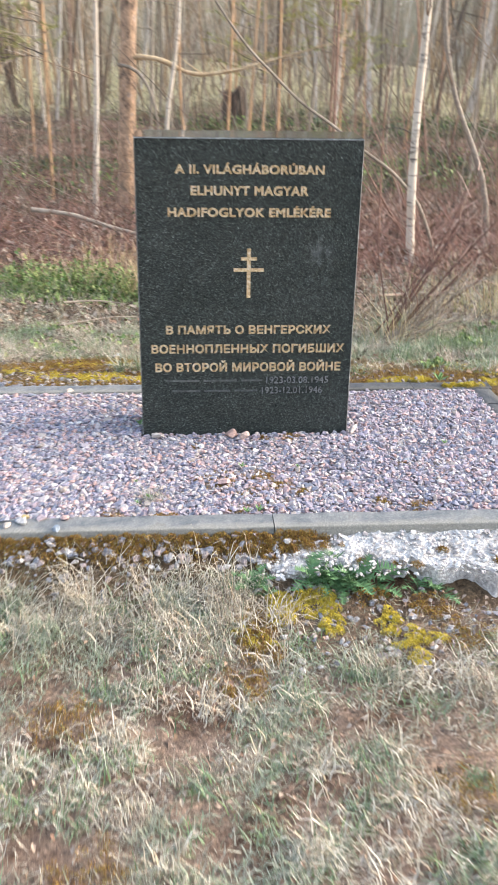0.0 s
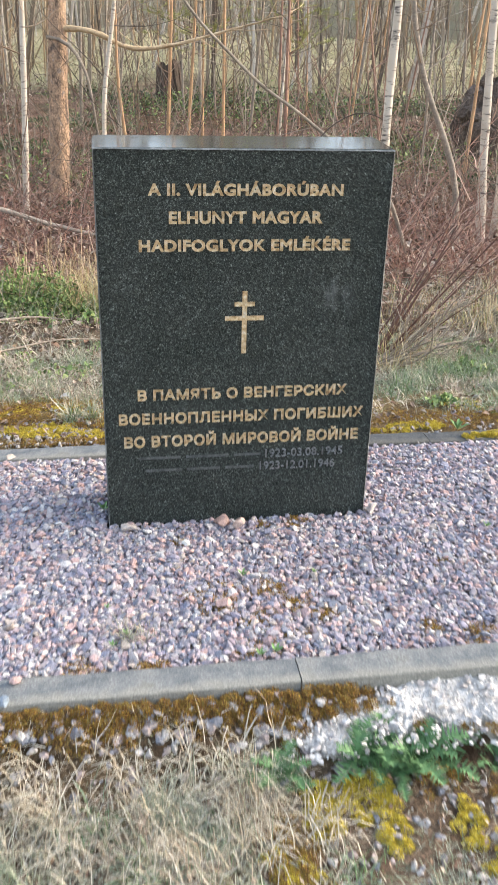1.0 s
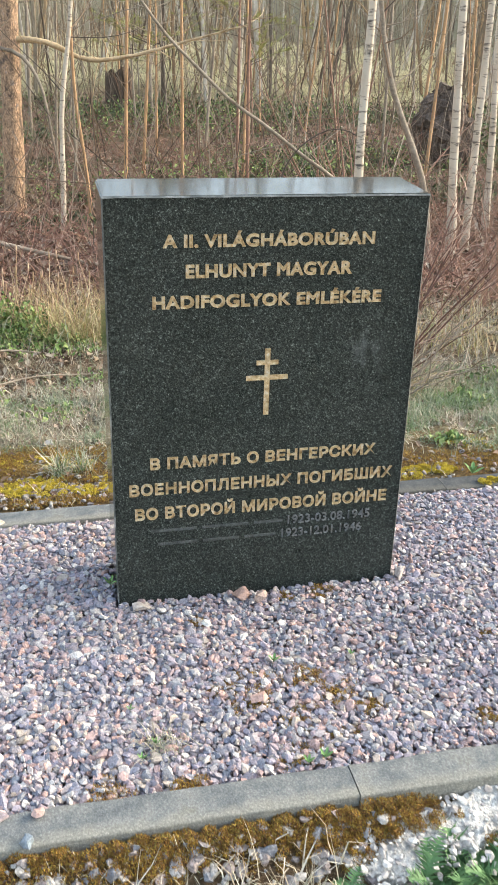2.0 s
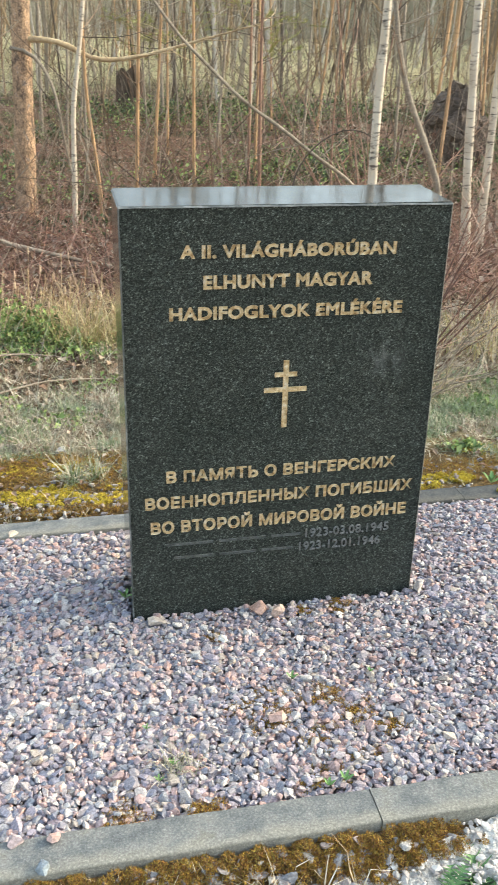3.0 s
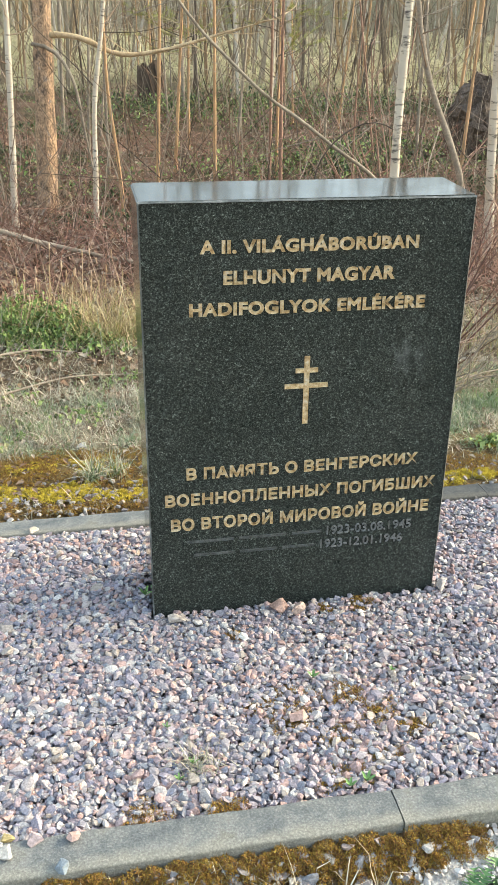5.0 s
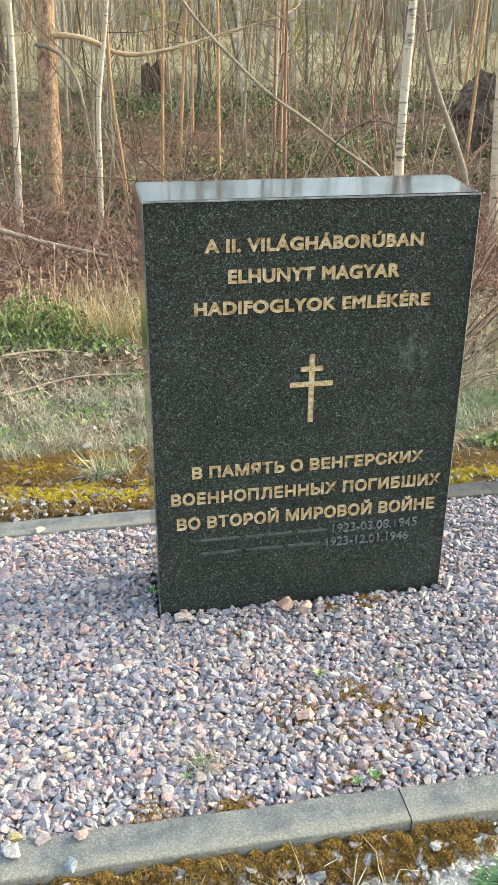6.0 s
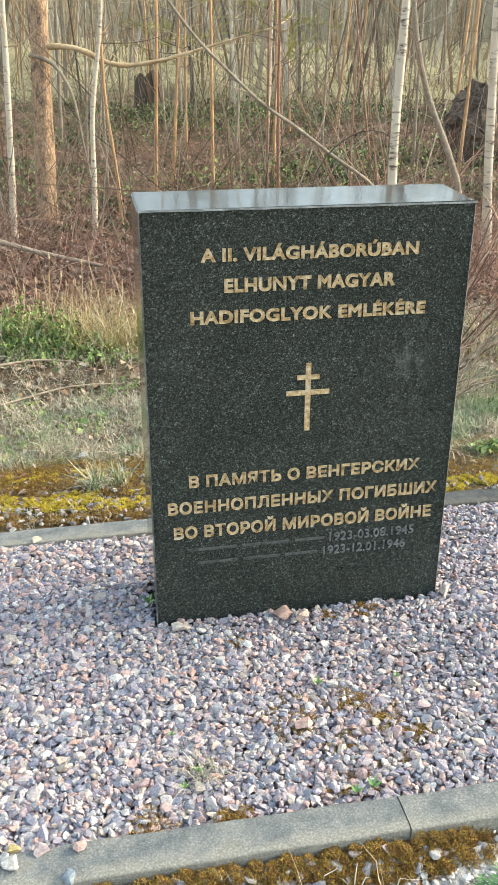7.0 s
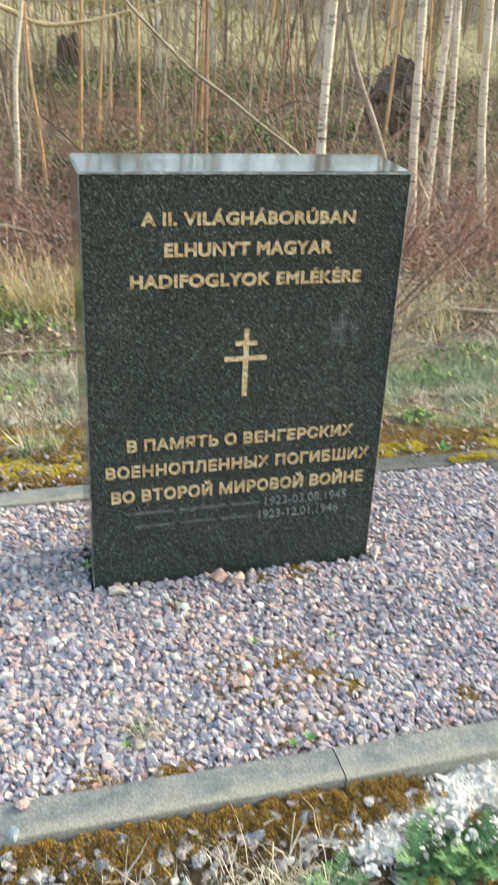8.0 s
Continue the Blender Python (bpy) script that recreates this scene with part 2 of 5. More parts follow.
M_EARTH = surface("bare_earth", [(0.3, (0.075, 0.06, 0.052)), (0.55, (0.15, 0.12, 0.10)), (0.75, (0.26, 0.21, 0.18))], 3, 0.95, 30, 0.5, 0.9, 0.04)


def birch_bark():
    m, nt, b = material("birch_bark", 0.6, 0.0, 0.3)
    lent = ramp_node(nt, [(0.54, (0, 0, 0)), (0.66, (1, 1, 1))], noise_node(nt, 8, 5, 0.7, (1.2, 1.2, 5)))
    tone = ramp_node(nt, [(0.3, (0.44, 0.37, 0.29)), (0.6, (0.62, 0.56, 0.47))], noise_node(nt, 3, 4))
    nt.links.new(mix_node(nt, tone, (0.10, 0.085, 0.075), lent), b.inputs["Base Color"])
    bump(nt, b, lent, 0.3, 0.003)
    return m


M_BIRCH = birch_bark()


def ground_material():
    """Soil, moss, grass and leaf litter, by belts that run beside the bed."""
    m, nt, b = material("ground_cover", 0.95, 0.0, 0.2)
    sep = nt.nodes.new("ShaderNodeSeparateXYZ")
    nt.links.new(nt.nodes.new("ShaderNodeTexCoord").outputs["Object"], sep.inputs[0])
    wob = nt.nodes.new("ShaderNodeMath")
    wob.operation = "MULTIPLY_ADD"
    nt.links.new(noise_node(nt, 1.7, 4), wob.inputs[0])
    wob.inputs[1].default_value = 0.9
    nt.links.new(sep.outputs[1], wob.inputs[2])
    belt = nt.nodes.new("ShaderNodeMapRange")
    belt.inputs["From Min"].default_value, belt.inputs["From Max"].default_value = -4, 12
    nt.links.new(wob.outputs[0], belt.inputs["Value"])
    at = lambda y: (y + 0.45 + 4) / 16
    base = ramp_node(nt, [(at(-3), (0.27, 0.195, 0.15)), (at(-1.3), (0.25, 0.185, 0.14)), (at(-1.0), (0.125, 0.09, 0.055)), (at(0.7), (0.13, 0.09, 0.04)), (at(1.15), (0.16, 0.12, 0.06)),
                          (at(1.4), (0.22, 0.20, 0.14)), (at(2.2), (0.12, 0.085, 0.06)), (at(3.3), (0.10, 0.085, 0.05)), (at(4.2), (0.17, 0.105, 0.085)), (at(7.4), (0.13, 0.085, 0.065))], belt.outputs[0])
    far = ramp_node(nt, [(0.38, (0.06, 0.065, 0.03)), (0.48, (0.11, 0.075, 0.05)), (0.58, (0.17, 0.11, 0.08)), (0.68, (0.25, 0.19, 0.14))], noise_node(nt, 0.8, 6, 0.65))
    fb = nt.nodes.new("ShaderNodeMapRange")
    fb.inputs["From Min"].default_value, fb.inputs["From Max"].default_value = 6, 9
    nt.links.new(sep.outputs[1], fb.inputs["Value"])
    col = mix_node(nt, base, far, fb.outputs[0])
    mb = nt.nodes.new("ShaderNodeMapRange")
    mb.inputs["From Min"].default_value, mb.inputs["From Max"].default_value = 16.5, 20
    nt.links.new(sep.outputs[1], mb.inputs["Value"])
    col = mix_node(nt, col, ramp_node(nt, [(0.35, (0.24, 0.22, 0.12)), (0.65, (0.40, 0.37, 0.23))], noise_node(nt, 0.5, 5)), mb.outputs[0])
    spots = ramp_node(nt, [(0.36, (0.45, 0.36, 0.30)), (0.52, (1.0, 1.0, 1.0)), (0.68, (1.45, 1.40, 1.30))], noise_node(nt, 5, 6, 0.65))
    col = mix_node(nt, col, spots, 0.9, "MULTIPLY")
    grain = noise_node(nt, 90, 6, 0.75)
    col = mix_node(nt, col, ramp_node(nt, [(0.32, (0.2, 0.2, 0.2)), (0.5, (0.95, 0.95, 0.95)), (0.68, (2.1, 2.0, 1.9))], grain), 0.8, "MULTIPLY")
    nt.links.new(col, b.inputs["Base Color"])
    bump(nt, b, grain, 0.8, 0.02)
    return m


def woods_backdrop_material():
    m, nt, b = material("far_woods", 1.0, 0.0, 0.0)
    # streaky brown of far stems, lightened so the colour carries distant haze
    c = ramp_node(nt, [(0.3, (0.25, 0.225, 0.155)), (0.5, (0.35, 0.315, 0.225)), (0.7, (0.43, 0.39, 0.29))], noise_node(nt, 0.5, 6, 0.65, (1, 1, 0.06)))
    nt.links.new(c, b.inputs["Base Color"])
    return m


M_GROUND = ground_material()
M_FAR = woods_backdrop_material()


# ---------------------------------------------------------------- mesh tools
def mesh(name, verts, faces, mat, smooth=False):
    """A mesh from an array of points and an array of faces that all have as many corners."""
    me = bpy.data.meshes.new(name)
    verts, faces = np.asarray(verts, np.float32), np.asarray(faces, np.int32)
    n, k = faces.shape
    me.vertices.add(len(verts)), me.loops.add(n * k), me.polygons.add(n)
    me.vertices.foreach_set("co", verts.ravel())
    me.loops.foreach_set("vertex_index", faces.ravel())
    me.polygons.foreach_set("loop_start", np.arange(0, n * k, k, dtype=np.int32))
    me.polygons.foreach_set("use_smooth", np.full(n, smooth, bool))
    me.update(calc_edges=True)
    me.materials.append(mat)
    return me


class Heap:
    """Gathers pieces of one kind into one mesh."""

    def __init__(self):
        self.v, self.f, self.n = [], [], 0

    def add(self, v, f):
        self.v.append(np.asarray(v, float))
        self.f.append(np.asarray(f, int) + self.n)
        self.n += len(v)

    def mesh(self, name, mat, smooth=False):
        return mesh(name, np.concatenate(self.v), np.concatenate(self.f), mat, smooth)


def part(name, data, parent=None, label=""):
    ob = new(name, data)
    if parent:
        ob.parent = parent
    return tagged(ob, label)


def bm_mesh(name, bm, mat, smooth=False):
    me = bpy.data.meshes.new(name)
    if smooth:
        for f in bm.faces:
            f.smooth = True
    bm.to_mesh(me)
    bm.free()
    me.materials.append(mat)
    return me


def tube(points, radii, sides=6):
    """Points and quads of a tapered tube along a bent line, closed at its end."""
    p = np.asarray(points, float)
    r = np.asarray(radii, float)
    d = np.gradient(p, axis=0)
    d /= np.linalg.norm(d, axis=1)[:, None] + 1e-9
    ref = np.where(np.abs(d[:, 2:3]) > 0.9, np.array([[1.0, 0, 0]]), np.array([[0, 0, 1.0]]))
    if (np.abs(d[:, 2]) > 0.75).mean() > 0.3:
        ref = np.tile([[1.0, 0.03, 0]], (len(p), 1))
    u = np.cross(d, ref)
    u /= np.linalg.norm(u, axis=1)[:, None] + 1e-9
    w = np.cross(d, u)
    a = np.arange(sides) * 2 * np.pi / sides
    ring = np.cos(a)[None, :, None] * u[:, None, :] + np.sin(a)[None, :, None] * w[:, None, :]
    v = (p[:, None, :] + ring * r[:, None, None]).reshape(-1, 3)
    i, j = np.meshgrid(np.arange(len(p) - 1), np.arange(sides), indexing="ij")
    k = (j + 1) % sides
    f = np.stack([i * sides + j, i * sides + k, (i + 1) * sides + k, (i + 1) * sides + j], -1).reshape(-1, 4)
    return v, f


def bent(start, way, length, n, wander, up=0.0, g=None):
    """A wandering line."""
    g = g or rnd
    p, d = [Vector(start)], Vector(way).normalized()
    for _ in range(n):
        d = (d + Vector((g.gauss(0, wander), g.gauss(0, wander), g.gauss(0, wander) + up))).normalized()
        p.append(p[-1] + d * (length / n))
    return [tuple(q) for q in p]


def blades(n, xy, z, length, width, lean, bend=0.5, segs=2):
    """Grass blades: roots xy (n x 2), heights z; lengths and widths as ranges."""
    az = rng.uniform(0, 2 * np.pi, n)
    tilt = np.abs(rng.normal(0, lean, n))
    L = rng.uniform(*length, n)
    W = rng.uniform(*width, n)
    out = np.stack([np.cos(az), np.sin(az)], -1)
    side = np.stack([-np.sin(az + rng.normal(0, 0.5, n)), np.cos(az)], -1)
    rows = []
    for s in range(segs + 1):
        u = s / segs
        ang = np.clip(tilt + bend * u * rng.uniform(0.3, 1.6, n), 0, 1.75)
        c = np.empty((n, 3))
        c[:, :2] = xy + out * (np.sin(ang) * L * u)[:, None]
        c[:, 2] = z + np.cos(ang) * L * u + 0.002
        h = side * (W * (1 - 0.85 * u) / 2)[:, None]
        for sgn in (-1, 1):
            q = c.copy()
            q[:, :2] += sgn * h
            rows.append(q)
    v = np.stack(rows, 1).reshape(-1, 3)
    k = 2 * (segs + 1)
    f = np.concatenate([np.array([[2 * s, 2 * s + 1, 2 * s + 3, 2 * s + 2]]) for s in range(segs)])
    f = (np.arange(n)[:, None, None] * k + f[None]).reshape(-1, 4)
    return v, f


def hill(x, y):
    """Height of the ground."""
    x, y = np.asarray(x, float), np.asarray(y, float)
    z = np.interp(y, [-200, -2.2, -1.05, -0.93, -0.82, 0.575, 0.65, 1.5, 3, 8, 16, 30, 60, 150, 420], [-0.18, -0.17, -0.13, -0.09, -0.014, -0.05, -0.030, -0.13, -0.19, -0.22, 0.30, 0.85, 1.5, 3.0, 6])
    z = z + np.clip((np.abs(y + 0.1) - 0.9) / 3, 0, 1) * (0.035 * np.sin(1.7 * x + 0.6 * y) * np.cos(1.1 * y - 0.5 * x) + 0.02 * np.sin(4.1 * x + 1.3) * np.sin(3.7 * y))
    z = z + np.clip((y - 7) / 10, 0, 1) * (0.22 * np.sin(0.45 * x + 1) * np.sin(0.38 * y) + 0.09 * np.sin(1.6 * x) * np.sin(1.3 * y + 2))
    z = z - 0.06 * np.exp(-((x - 0.68) / 0.20) ** 2 - ((y + 1.01) / 0.05) ** 2)
    z = z - 0.03 * np.clip((x - 0.12) / 0.1, 0, 1) * np.clip((y + 1.0) / 0.05, 0, 1) * np.clip((-0.785 - y) / 0.02, 0, 1)
    inside = (np.abs(y + 0.11) < 0.66) & (x > -1.35) & (x < 1.08)
    side = np.clip(np.maximum(-1.35 - x, x - 1.16) / 0.15, 0, 1) * (np.abs(y + 0.11) < 0.9)
    return np.where(inside, -0.05, z - 0.03 * side)


# ---------------------------------------------------------------- ground
def axis(lo, hi, step, far, grow=1.25):
    a = list(np.arange(lo, hi + 1e-6, step))
    s = step
    while a[-1] < far:
        s *= grow
        a.append(a[-1] + s)
    s = step
    while a[0] > -far:
        s *= grow
        a.insert(0, a[0] - s)
    return np.array(a)


gx, gy = axis(-2.4, 3.2, 0.04, 420), axis(-3.2, 5.0, 0.04, 420)
X, Y = np.meshgrid(gx, gy)
Z = hill(X, Y)
near = (np.abs(X) < 6) & (np.abs(Y) < 9)
Z = Z + near * rng.normal(0, 0.004, Z.shape)
i, j = np.meshgrid(np.arange(len(gy) - 1), np.arange(len(gx) - 1), indexing="ij")
q = i * len(gx) + j
tagged(new("ground", mesh("ground", np.stack([X, Y, Z], -1).reshape(-1, 3), np.stack([q, q + 1, q + 1 + len(gx), q + len(gx)], -1).reshape(-1, 4), M_GROUND, True)),
       "mossy soil with dry grass and brown leaf litter", "ground", kind="structure")

# ring standing in for far woods; its unseen sides are added for reflections
ring = Heap()
a = np.linspace(0, 2 * np.pi, 97)
for r, h in ((95, 22),):
    top = h + 2.5 * np.sin(a * 23) + 1.5 * np.sin(a * 61 + 1)
    top[-1] = top[0]
    v = np.concatenate([np.stack([r * np.cos(a), r * np.sin(a), 0 * a - 3], -1), np.stack([r * np.cos(a), r * np.sin(a), top], -1)])
    n = np.arange(96)
    ring.add(v, np.stack([n, n + 1, n + 98, n + 97], -1))
tagged(new("backdrop", ring.mesh("backdrop", M_FAR)), "backdrop ring for distant bare woods, haze in its colour, unseen sides added", "woods", kind="structure")

bed = bmesh.new()
bmesh.ops.create_grid(bed, x_segments=60, y_segments=34, size=0.5)
for v in bed.verts:
    v.co = (-0.13 + v.co.x * 2.40, -0.11 + v.co.y * 1.24, -0.026 + 0.004 * math.sin(v.co.x * 40) * math.sin(v.co.y * 33))
tagged(new("bed_floor", bm_mesh("bed_floor", bed, M_BED)), "dark soil under the gravel of the bed", "soil", kind="structure")


# ---------------------------------------------------------------- memorial stone
HALF, HIGH, DEEP = 0.40, 1.093, 0.215


def text_mesh(body, x0, x1, z0, cap, bold, tall=0.682):
    """The letters of one line, flat, stretched between x0 and x1 and standing on z0; cap is the height of a capital, bold how far strokes swell."""
    cu = bpy.data.curves.new("line", "FONT")
    cu.body, cu.size, cu.resolution_u = body, 1.0, 3
    cu.space_character = 1.0 + 1.6 * bold
    ob = new("line", cu)
    dg = bpy.context.evaluated_depsgraph_get()
    me = bpy.data.meshes.new_from_object(ob.evaluated_get(dg))
    bpy.data.objects.remove(ob)
    b = bmesh.new()
    b.from_mesh(me)
    bmesh.ops.remove_doubles(b, verts=b.verts, dist=1e-5)
    push = {}
    for e in b.edges:
        if len(e.link_faces) == 1:
            p, q = e.verts[0].co, e.verts[1].co
            n = Vector((q.y - p.y, p.x - q.x, 0)).normalized()
            if n.dot(e.link_faces[0].calc_center_median() - (p + q) / 2) > 0:
                n = -n
            for v in e.verts:
                push.setdefault(v, []).append(n)
    for v, ns in push.items():
        m = sum(ns, Vector())
        m = m.normalized() if m.length > 1e-4 else ns[0]
        v.co += m * bold * min(1.25, 1 / max(0.3, m.dot(ns[0])))
    lo, hi = min(v.co.x for v in b.verts), max(v.co.x for v in b.verts)
    ref = tall + 2 * bold
    for v in b.verts:
        v.co = (x0 + (v.co.x - lo) / (hi - lo) * (x1 - x0), 0.0, z0 + (v.co.y + bold) / ref * cap)
    return b


def rect(x0, x1, z0, z1):
    b = bmesh.new()
    b.faces.new([b.verts.new(p) for p in ((x0, 0, z0), (x1, 0, z0), (x1, 0, z1), (x0, 0, z1))])
    return b


def cross_shape():
    """An upright with two bars."""
    w, b = 0.0068, bmesh.new()
    for x0, x1, z0, z1 in ((-w, w, 0.536, 0.6325), (-w, w, 0.6325, 0.645), (-w, w, 0.645, 0.673), (-w, w, 0.673, 0.685), (-w, w, 0.685, 0.716),
                           (-0.055, -w, 0.6325, 0.645), (w, 0.055, 0.6325, 0.645), (-0.0285, -w, 0.673, 0.685), (w, 0.0285, 0.673, 0.685)):
        b.faces.new([b.verts.new((x + 0.002, 0, z)) for x, z in ((x0, z0), (x1, z0), (x1, z1), (x0, z1))])
    return b


def engraved():
    """All cuts in the front: (name, bmesh, material, label)."""
    gold = "gilded engraved letter"
    lines = [("inscription_letter", "A II. VILÁGHÁBORÚBAN", -0.261, 0.264, 0.974, 0.031), ("inscription_letter", "ELHUNYT MAGYAR", -0.207, 0.210, 0.901, 0.033), ("inscription_letter", "HADIFOGLYOK EMLÉKÉRE", -0.288, 0.293, 0.827, 0.032),
             ("inscription_letter", "В ПАМЯТЬ О ВЕНГЕРСКИХ", -0.302, 0.314, 0.399, 0.033), ("inscription_letter", "ВОЕННОПЛЕННЫХ ПОГИБШИХ", -0.358, 0.370, 0.325, 0.034), ("inscription_letter", "ВО ВТОРОЙ МИРОВОЙ ВОЙНЕ", -0.345, 0.360, 0.252, 0.035)]
    out = []
    for name, body, x0, x1, z0, cap in lines:
        b = text_mesh(body, x0, x1, z0, cap, 0.036, 0.728) if z0 < 0.5 else text_mesh(body, x0, x1, z0, cap, 0.046)
        out.append((name, b, M_GILT, gold))
    out.append(("double_cross", cross_shape(), M_GILT, "gilded engraved cross with two bars"))
    for body, x0, x1, z0 in (("1923-03.08.1945", 0.076, 0.315, 0.203), ("1923-12.01.1946", 0.060, 0.293, 0.162)):
        b = text_mesh(body, x0, x1, z0, 0.0255, 0.006)
        out.append(("inscription_digit", b, M_CUT, "shallow grey engraved character"))
    # plain bars added in place of the engraved names before the dates
    for x0, x1, z0 in ((-0.304, -0.180, 0.203), (-0.164, -0.036, 0.203), (-0.020, 0.062, 0.203), (-0.285, -0.178, 0.162), (-0.162, -0.062, 0.162), (-0.046, 0.042, 0.162)):
        out.append(("name_bar", rect(x0, x1, z0 + 0.009, z0 + 0.016), M_NAME_BAR, "plain dim grey bar in place of an engraved name"))
    return out


def letters(b):
    """Splits a line into its letters; an accent goes with the letter under it."""
    seen, groups = set(), []
    for f in b.faces:
        if f in seen:
            continue
        todo, isle = [f], []
        seen.add(f)
        while todo:
            g = todo.pop()
            isle.append(g)
            for e in g.edges:
                for o in e.link_faces:
                    if o not in seen:
                        seen.add(o)
                        todo.append(o)
        xs = [v.co.x for g in isle for v in g.verts]
        groups.append([min(xs), max(xs), isle])
    groups.sort(key=lambda g: g[0])
    merged = []
    for lo, hi, isle in groups:
        if merged and lo < merged[-1][1] - 0.35 * (hi - lo):
            merged[-1][1] = max(hi, merged[-1][1])
            merged[-1][2] += isle
        else:
            merged.append([lo, hi, isle])
    out = []
    for _, _, isle in merged:
        n = bmesh.new()
        for k, g in enumerate(isle):
            n.faces.new([n.verts.new((v.co.x, v.co.y - 0.000012 * k, v.co.z)) for v in g.verts])
        out.append(n)
    return out


def with_walls(b, depth):
    """Adds the side walls of a cut, from its floor to the face of the stone."""
    key = lambda v: (round(v.co.x, 6), round(v.co.z, 6))
    seen = collections.Counter()
    ends = {}
    for f in b.faces:
        for e in f.edges:
            k = frozenset((key(e.verts[0]), key(e.verts[1])))
            seen[k] += 1
            ends[k] = (e.verts[0].co.copy(), e.verts[1].co.copy())
    for k, n in seen.items():
        if n == 1:
            p, q = ends[k]
            b.faces.new([b.verts.new(c) for c in ((p.x, depth, p.z), (q.x, depth, q.z), (q.x, 0.0, q.z), (p.x, 0.0, p.z))])
    return b


def front_face(cuts):
    """The flat front of the stone with the outlines of all cuts taken out of it."""
    x, z0, z1 = HALF - 0.0036, -0.11, HIGH - 0.0036
    pts, tris = [Vector(c) for c in ((-x, z0), (x, z0), (x, z1), (-x, z1))], []
    for _, b, _, _ in cuts:
        for f in b.faces:
            tris.append(list(range(len(pts), len(pts) + len(f.verts))))
            pts += [Vector((v.co.x, v.co.z)) for v in f.verts]
    out, _, faces, _, _, inside = geometry.delaunay_2d_cdt(pts, [], tris, 0, 1e-7)
    b = bmesh.new()
    vs = [b.verts.new((p.x, 0.0, p.y)) for p in out]
    for f, where in zip(faces, inside):
        if not where:
            b.faces.new([vs[k] for k in f])
    bmesh.ops.delete(b, geom=[v for v in b.verts if not v.link_faces], context="VERTS")
    for f in b.faces:
        if f.normal.y > 0:
            f.normal_flip()
    return b


def memorial():
    root = tagged(new("memorial_stone"), "dark grey polished granite memorial slab with gilded inscriptions, standing in gravel", "memorial")
    b = bmesh.new()
    bmesh.ops.create_cube(b, size=1.0)
    for v in b.verts:
        v.co = (v.co.x * 2 * HALF, 0.004 + (v.co.y + 0.5) * (DEEP - 0.004), -0.12 if v.co.z < 0 else HIGH + (0.011 if v.co.y > 0 else 0.0) + (0.002 if v.co.x > 0 else 0.0))
    bmesh.ops.bevel(b, geom=[e for e in b.edges], offset=0.004, segments=2, affect="EDGES")
    body = bm_mesh("body", b, M_SAWN)
    body.materials.append(M_TOP)
    body.materials.append(M_POLISHED)
    for f in body.polygons:
        if f.normal.z > 0.6 or abs(f.normal.x) > 0.6:
            f.material_index = 1
        elif f.normal.y < -0.6:
            f.material_index = 2
    part("body", body, root, "dark granite block with a satin front and mirror-polished top and sides")
    cuts = engraved()
    part("front_face", bm_mesh("front_face", front_face(cuts), M_POLISHED), root, "dark speckled granite face with engraved lines")
    # narrow chamfer strip whose pale colour carries the edge highlight
    b = bmesh.new()
    steps = 40
    ring = [(-HALF, -0.11 + (HIGH + 0.11) * k / steps) for k in range(steps)] + [(-HALF + 2 * HALF * k / steps, HIGH) for k in range(steps)] + [(HALF, HIGH - (HIGH + 0.11) * k / steps) for k in range(steps + 1)]
    line = []
    for k, (x, z) in enumerate(ring):
        w = 0.0035 + 0.0012 * noise.noise(Vector((x * 40, z * 40, 1)))
        inner = (max(-HALF + w, min(HALF - w, x)), 0.0, min(z, HIGH - w))
        line.append((b.verts.new(inner), b.verts.new((x * 1.0004, 0.0048, z + (0.0004 if z >= HIGH else 0)))))
    for (a0, a1), (b0, b1) in zip(line[:-1], line[1:]):
        b.faces.new((a0, a1, b1, b0))
    part("worn_highlit_edge", bm_mesh("worn_highlit_edge", b, M_ARRIS), root, "chipped edge round the polished front, paler to carry its highlight")
    for name, b, mat, label in cuts:
        for v in b.verts:
            v.co.y = 0.0030 if mat is M_GILT else 0.0034
        for piece in (letters(b) if "inscription" in name else [b]):
            part(name, bm_mesh(name, with_walls(piece, 0.0030 if mat is M_GILT else 0.0034), mat), root, label)
    return root


memorial()


